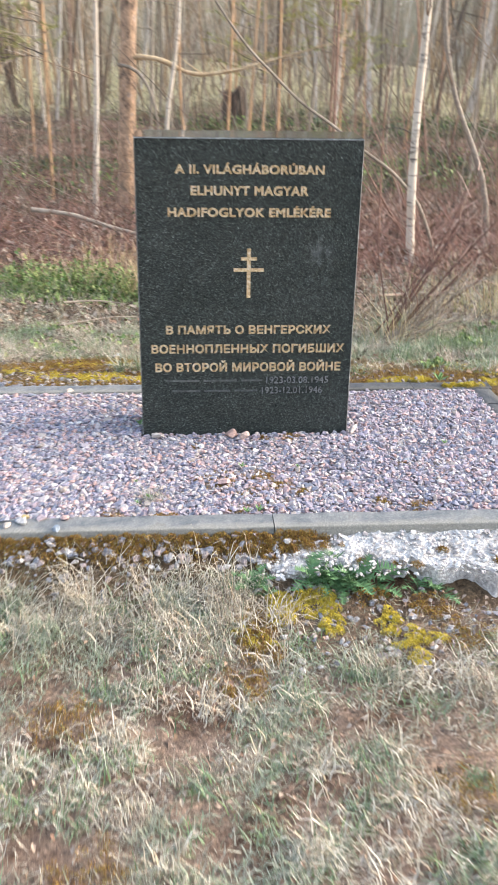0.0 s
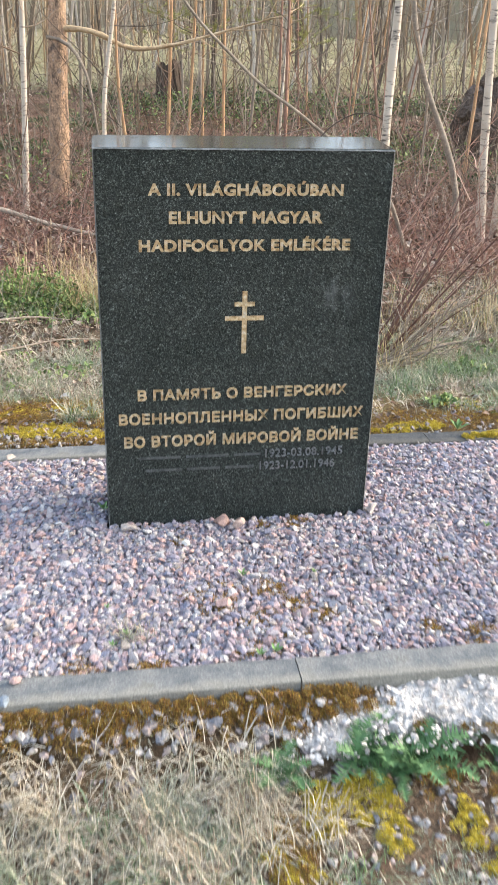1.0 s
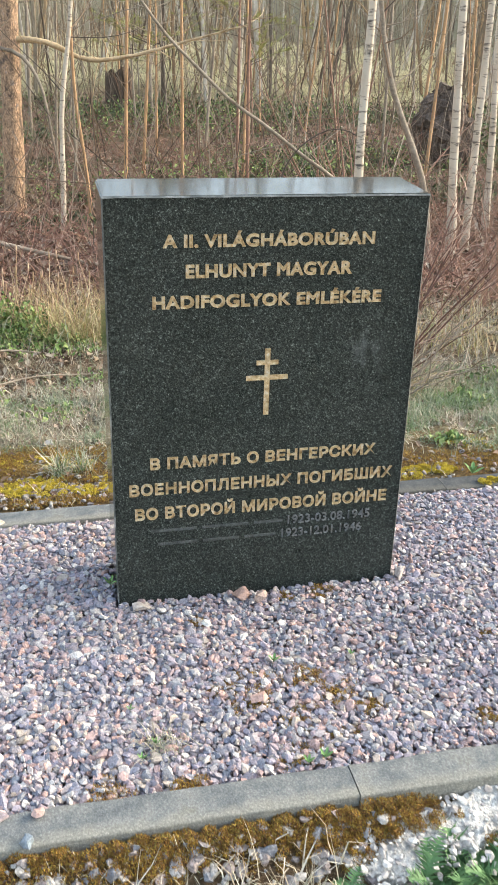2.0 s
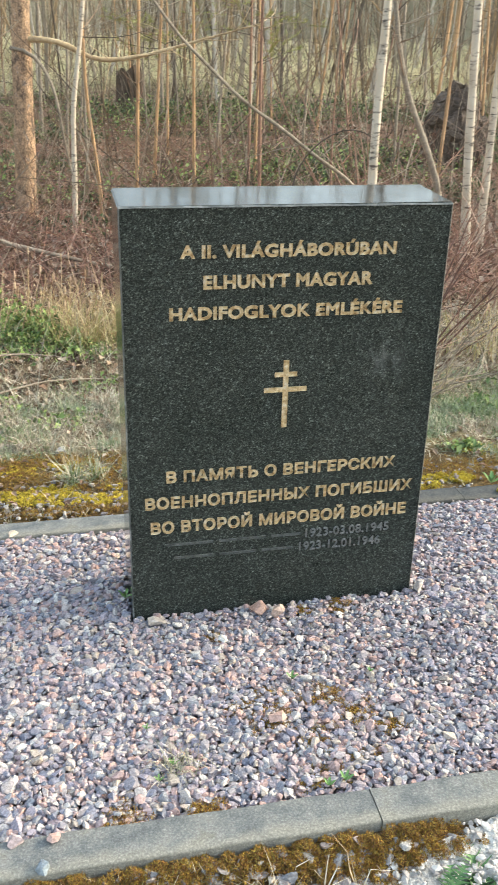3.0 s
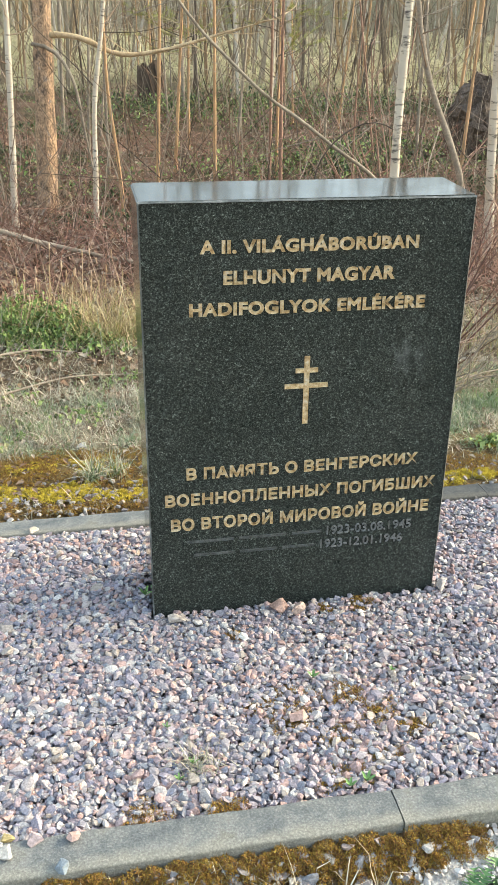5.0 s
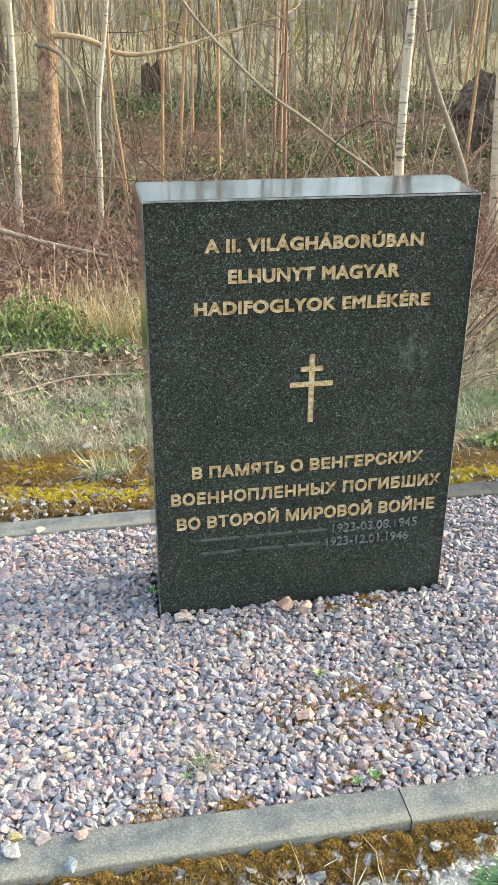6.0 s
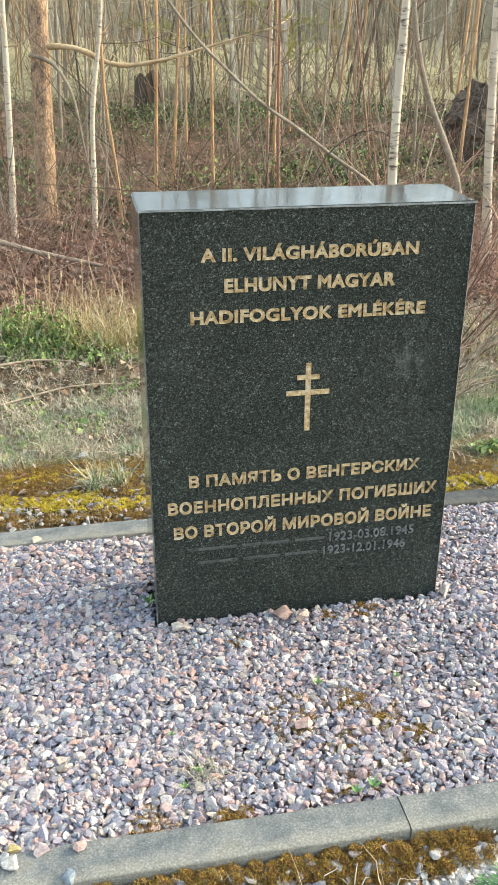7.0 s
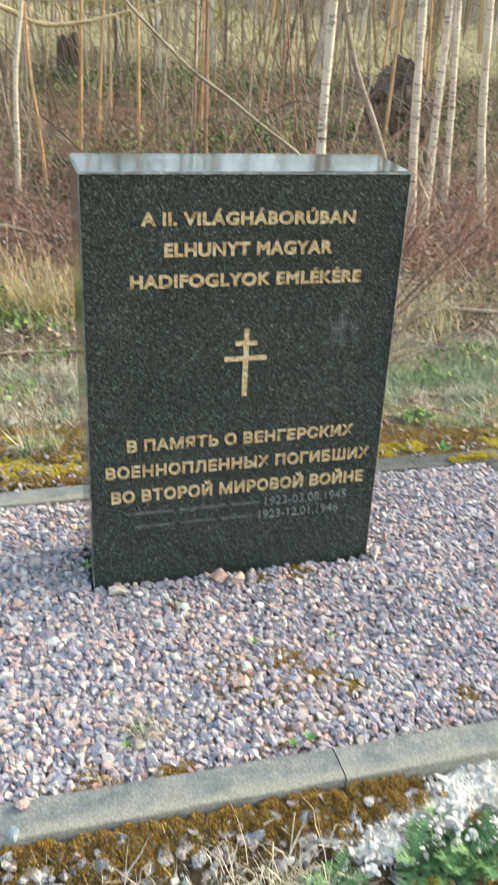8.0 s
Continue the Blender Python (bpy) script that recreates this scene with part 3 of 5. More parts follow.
# ---------------------------------------------------------------- kerbs
def kerb_mesh(length, seed, mat=None):
    """A kerb with rounded upper edges, slightly uneven along its length, with plain sawn ends."""
    prof = [(-0.045, -0.19), (-0.0445, 0.0035), (-0.0435, 0.0065), (-0.0405, 0.0085), (-0.020, 0.010), (0.0, 0.0105), (0.020, 0.0105), (0.0405, 0.0095), (0.0435, 0.0065), (0.0445, 0.003), (0.044, -0.19)]
    n = max(8, int(length / 0.012))
    b = bmesh.new()
    rows = []
    for k in range(n + 1):
        x = (k / n - 0.5) * length
        row = []
        for y, z in prof:
            w = noise.noise_vector(Vector((x * 7 + seed * 7.1, y * 12, z * 12)))
            f = noise.noise_vector(Vector((x * 30 + seed * 3.3, y * 30, z * 30)))
            row.append(b.verts.new((x, y + 0.0024 * w.y + 0.0013 * f.y, z + (0.0022 * w.z + 0.0013 * f.z if z > -0.1 else 0))))
        rows.append(row)
    for r0, r1 in zip(rows[:-1], rows[1:]):
        for k in range(len(prof) - 1):
            b.faces.new((r0[k], r0[k + 1], r1[k + 1], r1[k])).smooth = True
    for row, flip in ((rows[0], False), (rows[-1], True)):
        cap = [b.verts.new(v.co) for v in row]
        b.faces.new(cap if flip else cap[::-1])
    bmesh.ops.recalc_face_normals(b, faces=b.faces)
    me = bpy.data.meshes.new("kerb_stone")
    b.to_mesh(me)
    b.free()
    me.materials.append(mat or M_CONCRETE)
    return me


KERB = "weathered grey concrete kerb stone edging the gravel bed"
for k, (x, ln) in enumerate(((-1.218, 0.45), (-0.482, 1.017))):
    ob = tagged(new("kerb_stone", kerb_mesh(ln, k)), KERB, "kerb", "front kerb stones")
    ob.matrix_world = pose(x, -0.752 + 0.002 * k, 0.004, 0.4 * k, 0, 0.25 - 0.5 * k)
ob = tagged(new("kerb_stone", kerb_mesh(0.986, 5)), KERB, "kerb", "front kerb stones")
ob.matrix_world = pose(0.522, -0.756, 0.004, 0.6, 0, -0.3)
ob = tagged(new("kerb_stone", kerb_mesh(0.15, 9)), KERB, "kerb", "front kerb stones")
ob.matrix_world = pose(1.10, -0.757, 0.003, 0, 0, 0)
for k, (x, ln) in enumerate(((-1.32, 0.225), (-0.705, 0.998), (0.297, 0.998), (0.98, 0.36))):
    ob = tagged(new("kerb_stone", kerb_mesh(ln, 11 + k, M_OLD_CONCRETE if k > 1 else None)), KERB if k < 2 else "dark lichen-stained concrete kerb stone behind the memorial", "kerb", "back kerb stones")
    ob.matrix_world = pose(x, 0.530 + 0.003 * k, -0.002 - 0.003 * k, -0.6, 0, 0.3)
for k, (y, ln) in enumerate(((-0.22, 0.98), (0.37, 0.19))):
    ob = tagged(new("kerb_stone", kerb_mesh(ln, 21 + k, M_OLD_CONCRETE)), "dark lichen-stained concrete kerb stone beside the gravel", "kerb", "side kerb stones")
    ob.matrix_world = pose(1.098, y, -0.004, 0, 0, 90.5)
ob = tagged(new("kerb_stone", kerb_mesh(1.19, 31)), KERB, "kerb", "side kerb stones")
ob.matrix_world = pose(-1.40, -0.11, -0.002, 0, 0, 90)


# ---------------------------------------------------------------- gravel
def stone_shapes(count, seed, points=12):
    """Angular crushed stones, each with a longest half-length of about 1."""
    g = np.random.default_rng(seed)
    out = []
    for _ in range(count):
        p = g.normal(size=(points, 3))
        p /= np.linalg.norm(p, axis=1)[:, None]
        p *= np.array([1.12, g.uniform(0.66, 0.95), g.uniform(0.48, 0.74)])
        p *= g.uniform(0.90, 1.0, (points, 1))
        b = bmesh.new()
        for q in p:
            b.verts.new(q)
        bmesh.ops.convex_hull(b, input=b.verts)
        bmesh.ops.triangulate(b, faces=b.faces)
        b.verts.ensure_lookup_table()
        b.verts.index_update()
        bmesh.ops.delete(b, geom=[v for v in b.verts if not v.link_faces], context="VERTS")
        b.verts.index_update()
        out.append((np.array([v.co[:] for v in b.verts]), np.array([[v.index for v in f.verts] for f in b.faces])))
        b.free()
    return out


SHAPES = stone_shapes(70, 3, 14)


def turns(n):
    q = rng.normal(size=(n, 4))
    q /= np.linalg.norm(q, axis=1)[:, None]
    w, x, y, z = q.T
    return np.stack([1 - 2 * (y * y + z * z), 2 * (x * y - z * w), 2 * (x * z + y * w), 2 * (x * y + z * w), 1 - 2 * (x * x + z * z), 2 * (y * z - x * w), 2 * (x * z - y * w), 2 * (y * z + x * w), 1 - 2 * (x * x + y * y)], -1).reshape(n, 3, 3)


def stones(heap, xyz, size):
    """Scatter stones; those that lie flat keep their flat side down."""
    n = len(xyz)
    R = turns(n)
    az = rng.uniform(0, 2 * np.pi, n)
    flat = np.zeros((n, 3, 3))
    flat[:, 0, 0] = flat[:, 1, 1] = np.cos(az)
    flat[:, 0, 1], flat[:, 1, 0], flat[:, 2, 2] = -np.sin(az), np.sin(az), 1
    flat[:, 2, 0], flat[:, 2, 1] = rng.normal(0, 0.2, n), rng.normal(0, 0.2, n)
    tip = rng.random(n) < 0.8
    R[tip] = flat[tip]
    which = rng.integers(0, len(SHAPES), n)
    for k, (v, f) in enumerate(SHAPES):
        idx = np.nonzero(which == k)[0]
        if len(idx):
            P = np.einsum("nij,vj->nvi", R[idx], v) * size[idx, None, None] + xyz[idx, None, :]
            heap.add(P.reshape(-1, 3), (np.arange(len(idx))[:, None, None] * len(v) + f[None]).reshape(-1, 3))


def jitter_grid(x0, x1, y0, y1, step, j=0.45):
    x, y = np.meshgrid(np.arange(x0, x1, step), np.arange(y0, y1, step))
    p = np.stack([x.ravel(), y.ravel()], -1)
    return p + rng.uniform(-j, j, p.shape) * step


gravel = Heap()
for step, z, lo, hi in ((0.019, -0.016, 0.009, 0.0155), (0.0145, -0.008, 0.0075, 0.0132), (0.0138, -0.004, 0.0055, 0.0112), (0.0225, -0.001, 0.007, 0.0150)):
    p = jitter_grid(-1.32, 1.06, -0.712, 0.492, step)
    keep = ~((np.abs(p[:, 0]) < HALF + 0.006) & (p[:, 1] > -0.007) & (p[:, 1] < DEEP + 0.006))
    p = p[keep]
    zz = z + 0.006 * np.sin(p[:, 0] * 7 + 1) * np.sin(p[:, 1] * 6) + rng.normal(0, 0.003, len(p))
    s = np.exp(rng.normal(0, 0.28, len(p))) * (lo + hi) / 2 * (1 + 0.16 * np.clip(-0.25 - p[:, 0], -0.5, 0.6))
    edge = np.clip(np.minimum(p[:, 1] + 0.71, 0.49 - p[:, 1]) / 0.03, 0.0, 1)
    zz = zz - 0.010 * (1 - edge)
    stones(gravel, np.column_stack([p, zz]), np.clip(s, lo * 0.7, hi * 1.4))
tagged(new("gravel", gravel.mesh("gravel", M_GRAVEL)), "pink and blue-grey crushed stone gravel in the bed", "gravel", kind="stuff")


def pebble(name, x, y, z, size, shape, colour, label, tilt=0.0):
    """One stone that stands out."""
    v, f = SHAPES[shape]
    mat = surface(name + "_stone", [(0.3, tuple(c * 0.75 for c in colour)), (0.7, tuple(min(0.85, c * 1.15) for c in colour))], 60, 0.8, 200, 0.4, 0.3, 0.002)
    ob = tagged(new(name, mesh(name, v * size, f, mat)), label, "stone")
    ob.matrix_world = pose(x, y, z, tilt, 0, shape * 40)


pebble("pebble", -0.18, -0.150, 0.010, 0.017, 3, (0.72, 0.71, 0.67), "small white stone lying on the gravel")
pebble("pebble", -0.06, -0.030, 0.012, 0.030, 8, (0.52, 0.35, 0.29), "pink flat stone leaning at the foot of the memorial", 20)
pebble("pebble", -0.01, -0.060, 0.014, 0.026, 15, (0.56, 0.43, 0.37), "pale pink stone in front of the memorial", 35)
pebble("pebble", -0.34, -0.050, 0.013, 0.028, 22, (0.55, 0.50, 0.46), "beige rough stone at the memorial's corner", 10)
pebble("pebble", -0.11, -0.465, 0.012, 0.024, 5, (0.50, 0.34, 0.30), "reddish stone in the mossy gravel")
pebble("pebble", -0.745, -0.70, 0.014, 0.016, 31, (0.55, 0.43, 0.20), "yellow-ochre stone against the kerb")
pebble("pebble", -0.745, -0.735, 0.022, 0.022, 12, (0.56, 0.53, 0.49), "grey stone lying on the kerb")
pebble("pebble", -0.635, -0.785, 0.016, 0.020, 17, (0.24, 0.29, 0.34), "blue-grey stone lying on the kerb's edge")
pebble("pebble", -0.73, 0.500, 0.006, 0.020, 27, (0.60, 0.52, 0.44), "beige stone lying on the back kerb")
pebble("pebble", 0.42, -0.015, 0.016, 0.030, 33, (0.50, 0.45, 0.43), "grey-pink stone beside the memorial's corner", 60)
spill = random.Random(9)
for k in range(13):
    x = spill.uniform(-1.0, -0.58)
    c = spill.choice(STONE_COLOURS)
    pebble("pebble", x, -0.715 - 0.06 * spill.random() ** 2, 0.020, spill.uniform(0.013, 0.021), spill.randrange(70), c, "crushed stone spilled onto the front kerb", spill.uniform(-15, 15))
pebble("field_stone", -0.57, 1.33, float(hill(-0.57, 1.33)) + 0.010, 0.034, 19, (0.40, 0.40, 0.41), "pale flat stone in the short grass")

front_pebbles = Heap()
p = np.column_stack([rng.uniform(-1.1, 0.25, 480), -0.80 - np.abs(rng.normal(0, 0.08, 480)) - 0.012])
stones(front_pebbles, np.column_stack([p, hill(p[:, 0], p[:, 1]) + 0.005]), 0.005 + 0.0145 * rng.random(len(p)) ** 2)
p = np.column_stack([rng.uniform(0.0, 0.9, 260), rng.uniform(-1.35, -0.95, 260)])
stones(front_pebbles, np.column_stack([p, hill(p[:, 0], p[:, 1]) + 0.005]), rng.uniform(0.005, 0.016, len(p)))
p = np.column_stack([rng.uniform(-1.4, 2.0, 1700), 0.585 + np.abs(rng.normal(0, 0.24, 1700))])
p = p[(p[:, 0] < 0.4) | (rng.random(len(p)) < 0.3)]
stones(front_pebbles, np.column_stack([p, hill(p[:, 0], p[:, 1]) + 0.007]), 0.005 + 0.012 * rng.random(len(p)) ** 2)
tagged(new("loose_pebbles", front_pebbles.mesh("loose_pebbles", M_PEBBLE)), "pale pebbles spilled in moss outside the kerbs", "pebbles", kind="stuff")


# ---------------------------------------------------------------- white mortar haunch in front of the kerb
def mortar():
    b = bmesh.new()
    bmesh.ops.create_grid(b, x_segments=110, y_segments=30, size=0.5)
    for v in b.verts:
        s, t = v.co.x + 0.5, v.co.y + 0.5
        x = -0.06 + 1.16 * s
        reach = np.interp(x, [-0.06, 0.06, 0.2, 0.45, 0.6, 0.75, 1.1], [0.03, 0.10, 0.09, 0.12, 0.16, 0.19, 0.18])
        start = np.interp(x, [-0.06, 0.05, 0.2, 0.30, 1.1], [0.06, 0.05, 0.035, 0.0, 0.0])
        y = -0.792 - start - (1 - t) * (reach + 0.05 * noise.noise(Vector((x * 9, 3, 0))) + 0.02 * noise.noise(Vector((x * 40, 5, 0))))
        d = (-0.792 - y) / 0.20
        z = -0.014 - 0.075 * d - 0.05 * max(0, 0.09 - x) + 0.010 * noise.noise(Vector((x * 16, y * 16, 0))) + 0.006 * noise.noise(Vector((x * 60, y * 60, 2)))
        if t < 0.04:
            z -= 0.09
        v.co = (x, y, z)
    tagged(new("mortar_haunch", bm_mesh("mortar_haunch", b, M_MORTAR)), "crumbling white mortar haunch against the front kerb", "mortar")
    h = Heap()
    p = np.column_stack([rng.uniform(-0.04, 1.05, 900), -0.80 - rng.uniform(0, 0.16, 900)])
    p = p[(p[:, 1] < -0.86) | (p[:, 0] > 0.2)]
    stones(h, np.column_stack([p, -0.014 - 0.075 * (-0.792 - p[:, 1]) / 0.2 - 0.05 * np.maximum(0, 0.09 - p[:, 0]) + 0.004]), 0.0035 + 0.010 * rng.random(len(p)) ** 3)
    tagged(new("mortar_rubble", h.mesh("mortar_rubble", M_MORTAR_BITS)), "white mortar crumbs and pebbles on the haunch", "rubble", kind="stuff")


M_MORTAR_BITS = pieces("mortar_bits", even([(0.60, 0.585, 0.565), (0.46, 0.44, 0.43), (0.70, 0.69, 0.67), (0.36, 0.34, 0.335), (0.54, 0.50, 0.48)]), 0.85, 130, 0.35)
mortar()


# ---------------------------------------------------------------- moss
def cushion(heap, x, y, rx, ry, count, tall=0.016, dome=0.012, z0=None):
    """A ragged mat of small rounded moss tufts, each of many short shoots."""
    tufts = max(3, int(rx * ry * 7800))
    per = int(count * 3.4 / tufts)
    a = rng.uniform(0, 2 * np.pi, tufts)
    r = np.sqrt(rng.random(tufts)) * (1 + 0.25 * np.sin(3 * a + x * 50) + 0.18 * np.sin(7 * a + y * 40))
    for cx, cy in np.column_stack([x + rx * r * np.cos(a), y + ry * r * np.sin(a)]):
        size = rng.uniform(0.010, 0.022)
        b = rng.uniform(0, 2 * np.pi, per)
        q = np.sqrt(rng.random(per))
        p = np.column_stack([cx + size * q * np.cos(b), cy + size * q * np.sin(b)])
        base = hill(p[:, 0], p[:, 1]) if z0 is None else np.full(per, z0)
        z = base + dome * (size / 0.02) * np.clip(1 - q * q, 0, 1) + 0.002
        heap.add(*blades(per, p, z - 0.004, (tall * 0.22, tall * 0.5), (0.0013, 0.0028), 0.6, 0.5, 1))


yellow, brown = Heap(), Heap()
LAWN_YELLOW = ((0.11, -1.035, 0.10, 0.055, 3600), (0.03, -1.07, 0.07, 0.04, 1400), (0.40, -1.20, 0.05, 0.05, 900), (0.17, -1.13, 0.04, 0.04, 700), (0.33, -1.12, 0.03, 0.06, 900), (0.36, -1.25, 0.04, 0.06, 900), (-0.08, -1.18, 0.05, 0.05, 600))
BACK_YELLOW = ((-0.66, 0.84, 0.14, 0.09, 3400), (-0.46, 0.77, 0.09, 0.05, 1200), (-0.85, 0.86, 0.10, 0.08, 1300), (0.84, 0.73, 0.10, 0.05, 3600), (0.72, 0.66, 0.08, 0.04, 900), (1.30, 0.75, 0.12, 0.10, 1500), (1.12, 1.0, 0.10, 0.07, 900),
               (-0.50, 1.06, 0.09, 0.05, 700), (-0.80, 1.10, 0.12, 0.05, 800), (-0.36, 0.86, 0.05, 0.04, 500), (-1.05, 0.98, 0.10, 0.06, 700), (-0.62, 1.16, 0.14, 0.03, 500))
for x, y, rx, ry, n in LAWN_YELLOW + BACK_YELLOW:
    cushion(yellow, x, y, rx, ry, n, 0.016, 0.016)
cushion(yellow, 1.04, 0.527, 0.12, 0.022, 1800, 0.016, 0.014, 0.0)
# the strip at the foot of the front kerb
for k in range(12):
    x = -0.86 + 0.088 * k
    cushion(brown, x, -0.818, 0.085, 0.020, 800, 0.016, 0.018)
    cushion(brown, x + 0.03 * math.sin(5 * k), -0.848 + 0.012 * math.sin(3 * k), 0.07, 0.032, 500 + 700 * (k > 7), 0.016, 0.018)
BACK_BROWN = ((-0.35, 1.15, 0.2, 0.10, 2200), (-0.95, 1.1, 0.25, 0.15, 2600), (-0.6, 1.22, 0.25, 0.08, 1800), (0.7, 0.85, 0.2, 0.12, 1800), (1.0, 0.80, 0.2, 0.14, 1800), (1.45, 0.95, 0.25, 0.15, 1500), (-0.75, 1.02, 0.25, 0.12, 3800), (-0.40, 0.95, 0.16, 0.14, 2600),
              (-0.55, 0.68, 0.22, 0.05, 1700), (-0.95, 0.72, 0.2, 0.08, 1300), (0.55, 0.66, 0.16, 0.05, 1400), (1.2, 0.85, 0.2, 0.12, 1600), (1.5, 0.5, 0.14, 0.2, 1200), (-0.7, 1.2, 0.2, 0.1, 1500))
LAWN_BROWN = ((0.47, -1.05, 0.06, 0.06, 900), (-0.06, -1.10, 0.05, 0.05, 600), (0.30, -1.0, 0.05, 0.04, 500), (-0.06, -1.20, 0.06, 0.08, 1500), (-0.55, -1.47, 0.10, 0.08, 700), (-0.11, -1.38, 0.07, 0.07, 700), (-0.45, -1.95, 0.12, 0.10, 700), (0.52, -1.20, 0.08, 0.06, 700), (0.35, -1.75, 0.10, 0.08, 500))
for x, y, rx, ry, n in BACK_BROWN + LAWN_BROWN:
    cushion(brown, x, y, rx, ry, n, 0.016, 0.018)
for x, y, rx, ry, n in ((0.16, -0.83, 0.07, 0.03, 900), (0.30, -0.90, 0.03, 0.02, 200), (0.55, -0.86, 0.03, 0.015, 200), (0.42, -0.915, 0.04, 0.015, 250), (0.72, -0.91, 0.04, 0.02, 250)):
    cushion(brown, x, y, rx, ry, n, 0.014, 0.012, -0.02 - 0.075 * (-0.792 - y) / 0.2)
for x, y, r in ((-0.17, -0.41, 0.05), (-0.10, -0.40, 0.06), (-0.14, -0.47, 0.05), (0.04, -0.40, 0.05), (0.09, -0.48, 0.05), (0.15, -0.52, 0.04), (0.03, -0.60, 0.05), (-0.06, -0.64, 0.05), (0.42, -0.61, 0.035), (0.50, -0.65, 0.05), (-0.19, -0.12, 0.03),
                (0.07, -0.035, 0.03), (0.17, -0.05, 0.03), (-0.48, -0.685, 0.05), (-0.30, -0.685, 0.03), (-0.03, -0.52, 0.05), (0.54, -0.31, 0.03)):
    cushion(brown, x, y, r, r * 0.8, 260, 0.014, 0.004, -0.003)
tagged(new("yellow_moss", yellow.mesh("yellow_moss", M_YMOSS)), "bright yellow moss cushions beside the kerbs", "moss", kind="stuff")
tagged(new("brown_moss", brown.mesh("brown_moss", M_BMOSS)), "rusty brown moss along kerbs and between stones", "moss", kind="stuff")

lawn, turf = Heap(), Heap()
def gz(x, y):
    return float(hill(x, y))


def patchy(n, x0, x1, y0, y1, thresh, scale):
    p = np.column_stack([rng.uniform(x0, x1, n), rng.uniform(y0, y1, n)])
    w = np.sin(p[:, 0] * scale + 1.3) * np.sin(p[:, 1] * scale * 1.2 + 0.4) + 0.6 * np.sin(p[:, 0] * scale * 2.7 + p[:, 1] * scale * 2.1)
    return p[w + rng.normal(0, 0.5, n) > thresh]


BARE = ((-0.06, -1.18, 0.07), (-0.115, -1.36, 0.08), (-0.55, -1.47, 0.12), (-0.28, -1.54, 0.10), (0.42, -1.22, 0.09), (0.12, -1.52, 0.06), (-0.42, -1.28, 0.05), (0.0, -1.75, 0.09), (-0.5, -1.9, 0.12), (0.45, -1.8, 0.09), (0.30, -1.10, 0.06), (-0.36, -1.02, 0.05))


def off_bare(p, share=0.85):
    """Drops most points that fall on bare patches of earth."""
    gone = np.zeros(len(p), bool)
    for x, y, r in BARE:
        gone |= np.hypot(p[:, 0] - x, (p[:, 1] - y)) < r * (1 + 0.35 * np.sin(p[:, 0] * 47) * np.sin(p[:, 1] * 53))
    return p[~(gone & (rng.random(len(p)) < share))]


p = patchy(80000, -1.25, 1.1, -2.6, -0.98, 0.25, 6.0)
p = p[~((p[:, 0] > -0.02) & (p[:, 1] > -1.16) & (rng.random(len(p)) < 0.85))]
p = off_bare(p)
lawn.add(*blades(len(p), p, hill(p[:, 0], p[:, 1]), (0.014, 0.045), (0.0012, 0.0032), 1.0, 0.8, 2))
# tussocks, some grey-green and some straw
for _ in range(520):
    x, y = rnd.uniform(-1.2, 1.05), rnd.uniform(-2.5, -1.0)
    if x > -0.05 and y > -1.2:
        continue
    n = rnd.randrange(30, 90)
    q = off_bare(np.column_stack([rng.normal(x, 0.022, n), rng.normal(y, 0.022, n)]))
    (lawn if rnd.random() < 0.66 else turf).add(*blades(len(q), q, hill(q[:, 0], q[:, 1]), (0.018, 0.055), (0.0018, 0.0042), 1.0, 0.8, 2))
for _ in range(330):
    x, y = rnd.uniform(-1.7, 2.5), rnd.uniform(1.22, 2.2)
    n = rnd.randrange(30, 80)
    q = np.column_stack([rng.normal(x, 0.03, n), rng.normal(y, 0.03, n)])
    (lawn if rnd.random() < 0.45 else turf).add(*blades(n, q, hill(q[:, 0], q[:, 1]), (0.03, 0.09), (0.0018, 0.004), 0.65, 0.8, 2))
p = np.column_stack([rng.uniform(-1.8, 2.8, 7000), rng.uniform(1.9, 3.6, 7000)])
lawn.add(*blades(len(p), p, hill(p[:, 0], p[:, 1]) + 0.004, (0.03, 0.16), (0.0015, 0.0035), 1.45, 0.25, 2))
# crumbs and stalks lying flat in front of the kerb
p = np.column_stack([rng.uniform(-1.1, 1.0, 5000), rng.uniform(-1.35, -0.81, 5000)])
p = p[(p[:, 1] < -1.0) | (p[:, 0] < 0.0)]
lawn.add(*blades(len(p), p, hill(p[:, 0], p[:, 1]) + 0.003, (0.008, 0.04), (0.001, 0.0026), 1.5, 0.15, 1))
for x, y, n in ((-0.30, -1.02, 220), (-0.36, -1.08, 200), (-0.12, -1.00, 240), (-0.16, -1.04, 200), (-0.55, -1.0, 160), (-0.62, -1.15, 160), (-0.24, -1.2, 140), (0.25, -1.35, 120), (0.5, -1.4, 150), (-0.75, -1.02, 150)):
    q = np.column_stack([rng.normal(x, 0.035, n), rng.normal(y, 0.03, n)])
    lawn.add(*blades(n, q, hill(q[:, 0], q[:, 1]), (0.05, 0.13), (0.0015, 0.0032), 0.6, 0.7, 2))
p = np.column_stack([rng.uniform(-5, 5, 26000), rng.uniform(-6, -0.9, 26000)])
p = p[(np.abs(p[:, 0]) > 1.15) | (p[:, 1] < -2.5)]
lawn.add(*blades(len(p), p, hill(p[:, 0], p[:, 1]), (0.03, 0.08), (0.003, 0.007), 0.9, 0.7, 2))
p = patchy(30000, -1.8, 2.6, 1.22, 2.15, -0.4, 5.0)
lawn.add(*blades(len(p), p, hill(p[:, 0], p[:, 1]), (0.03, 0.08), (0.002, 0.004), 0.8, 0.7, 2))
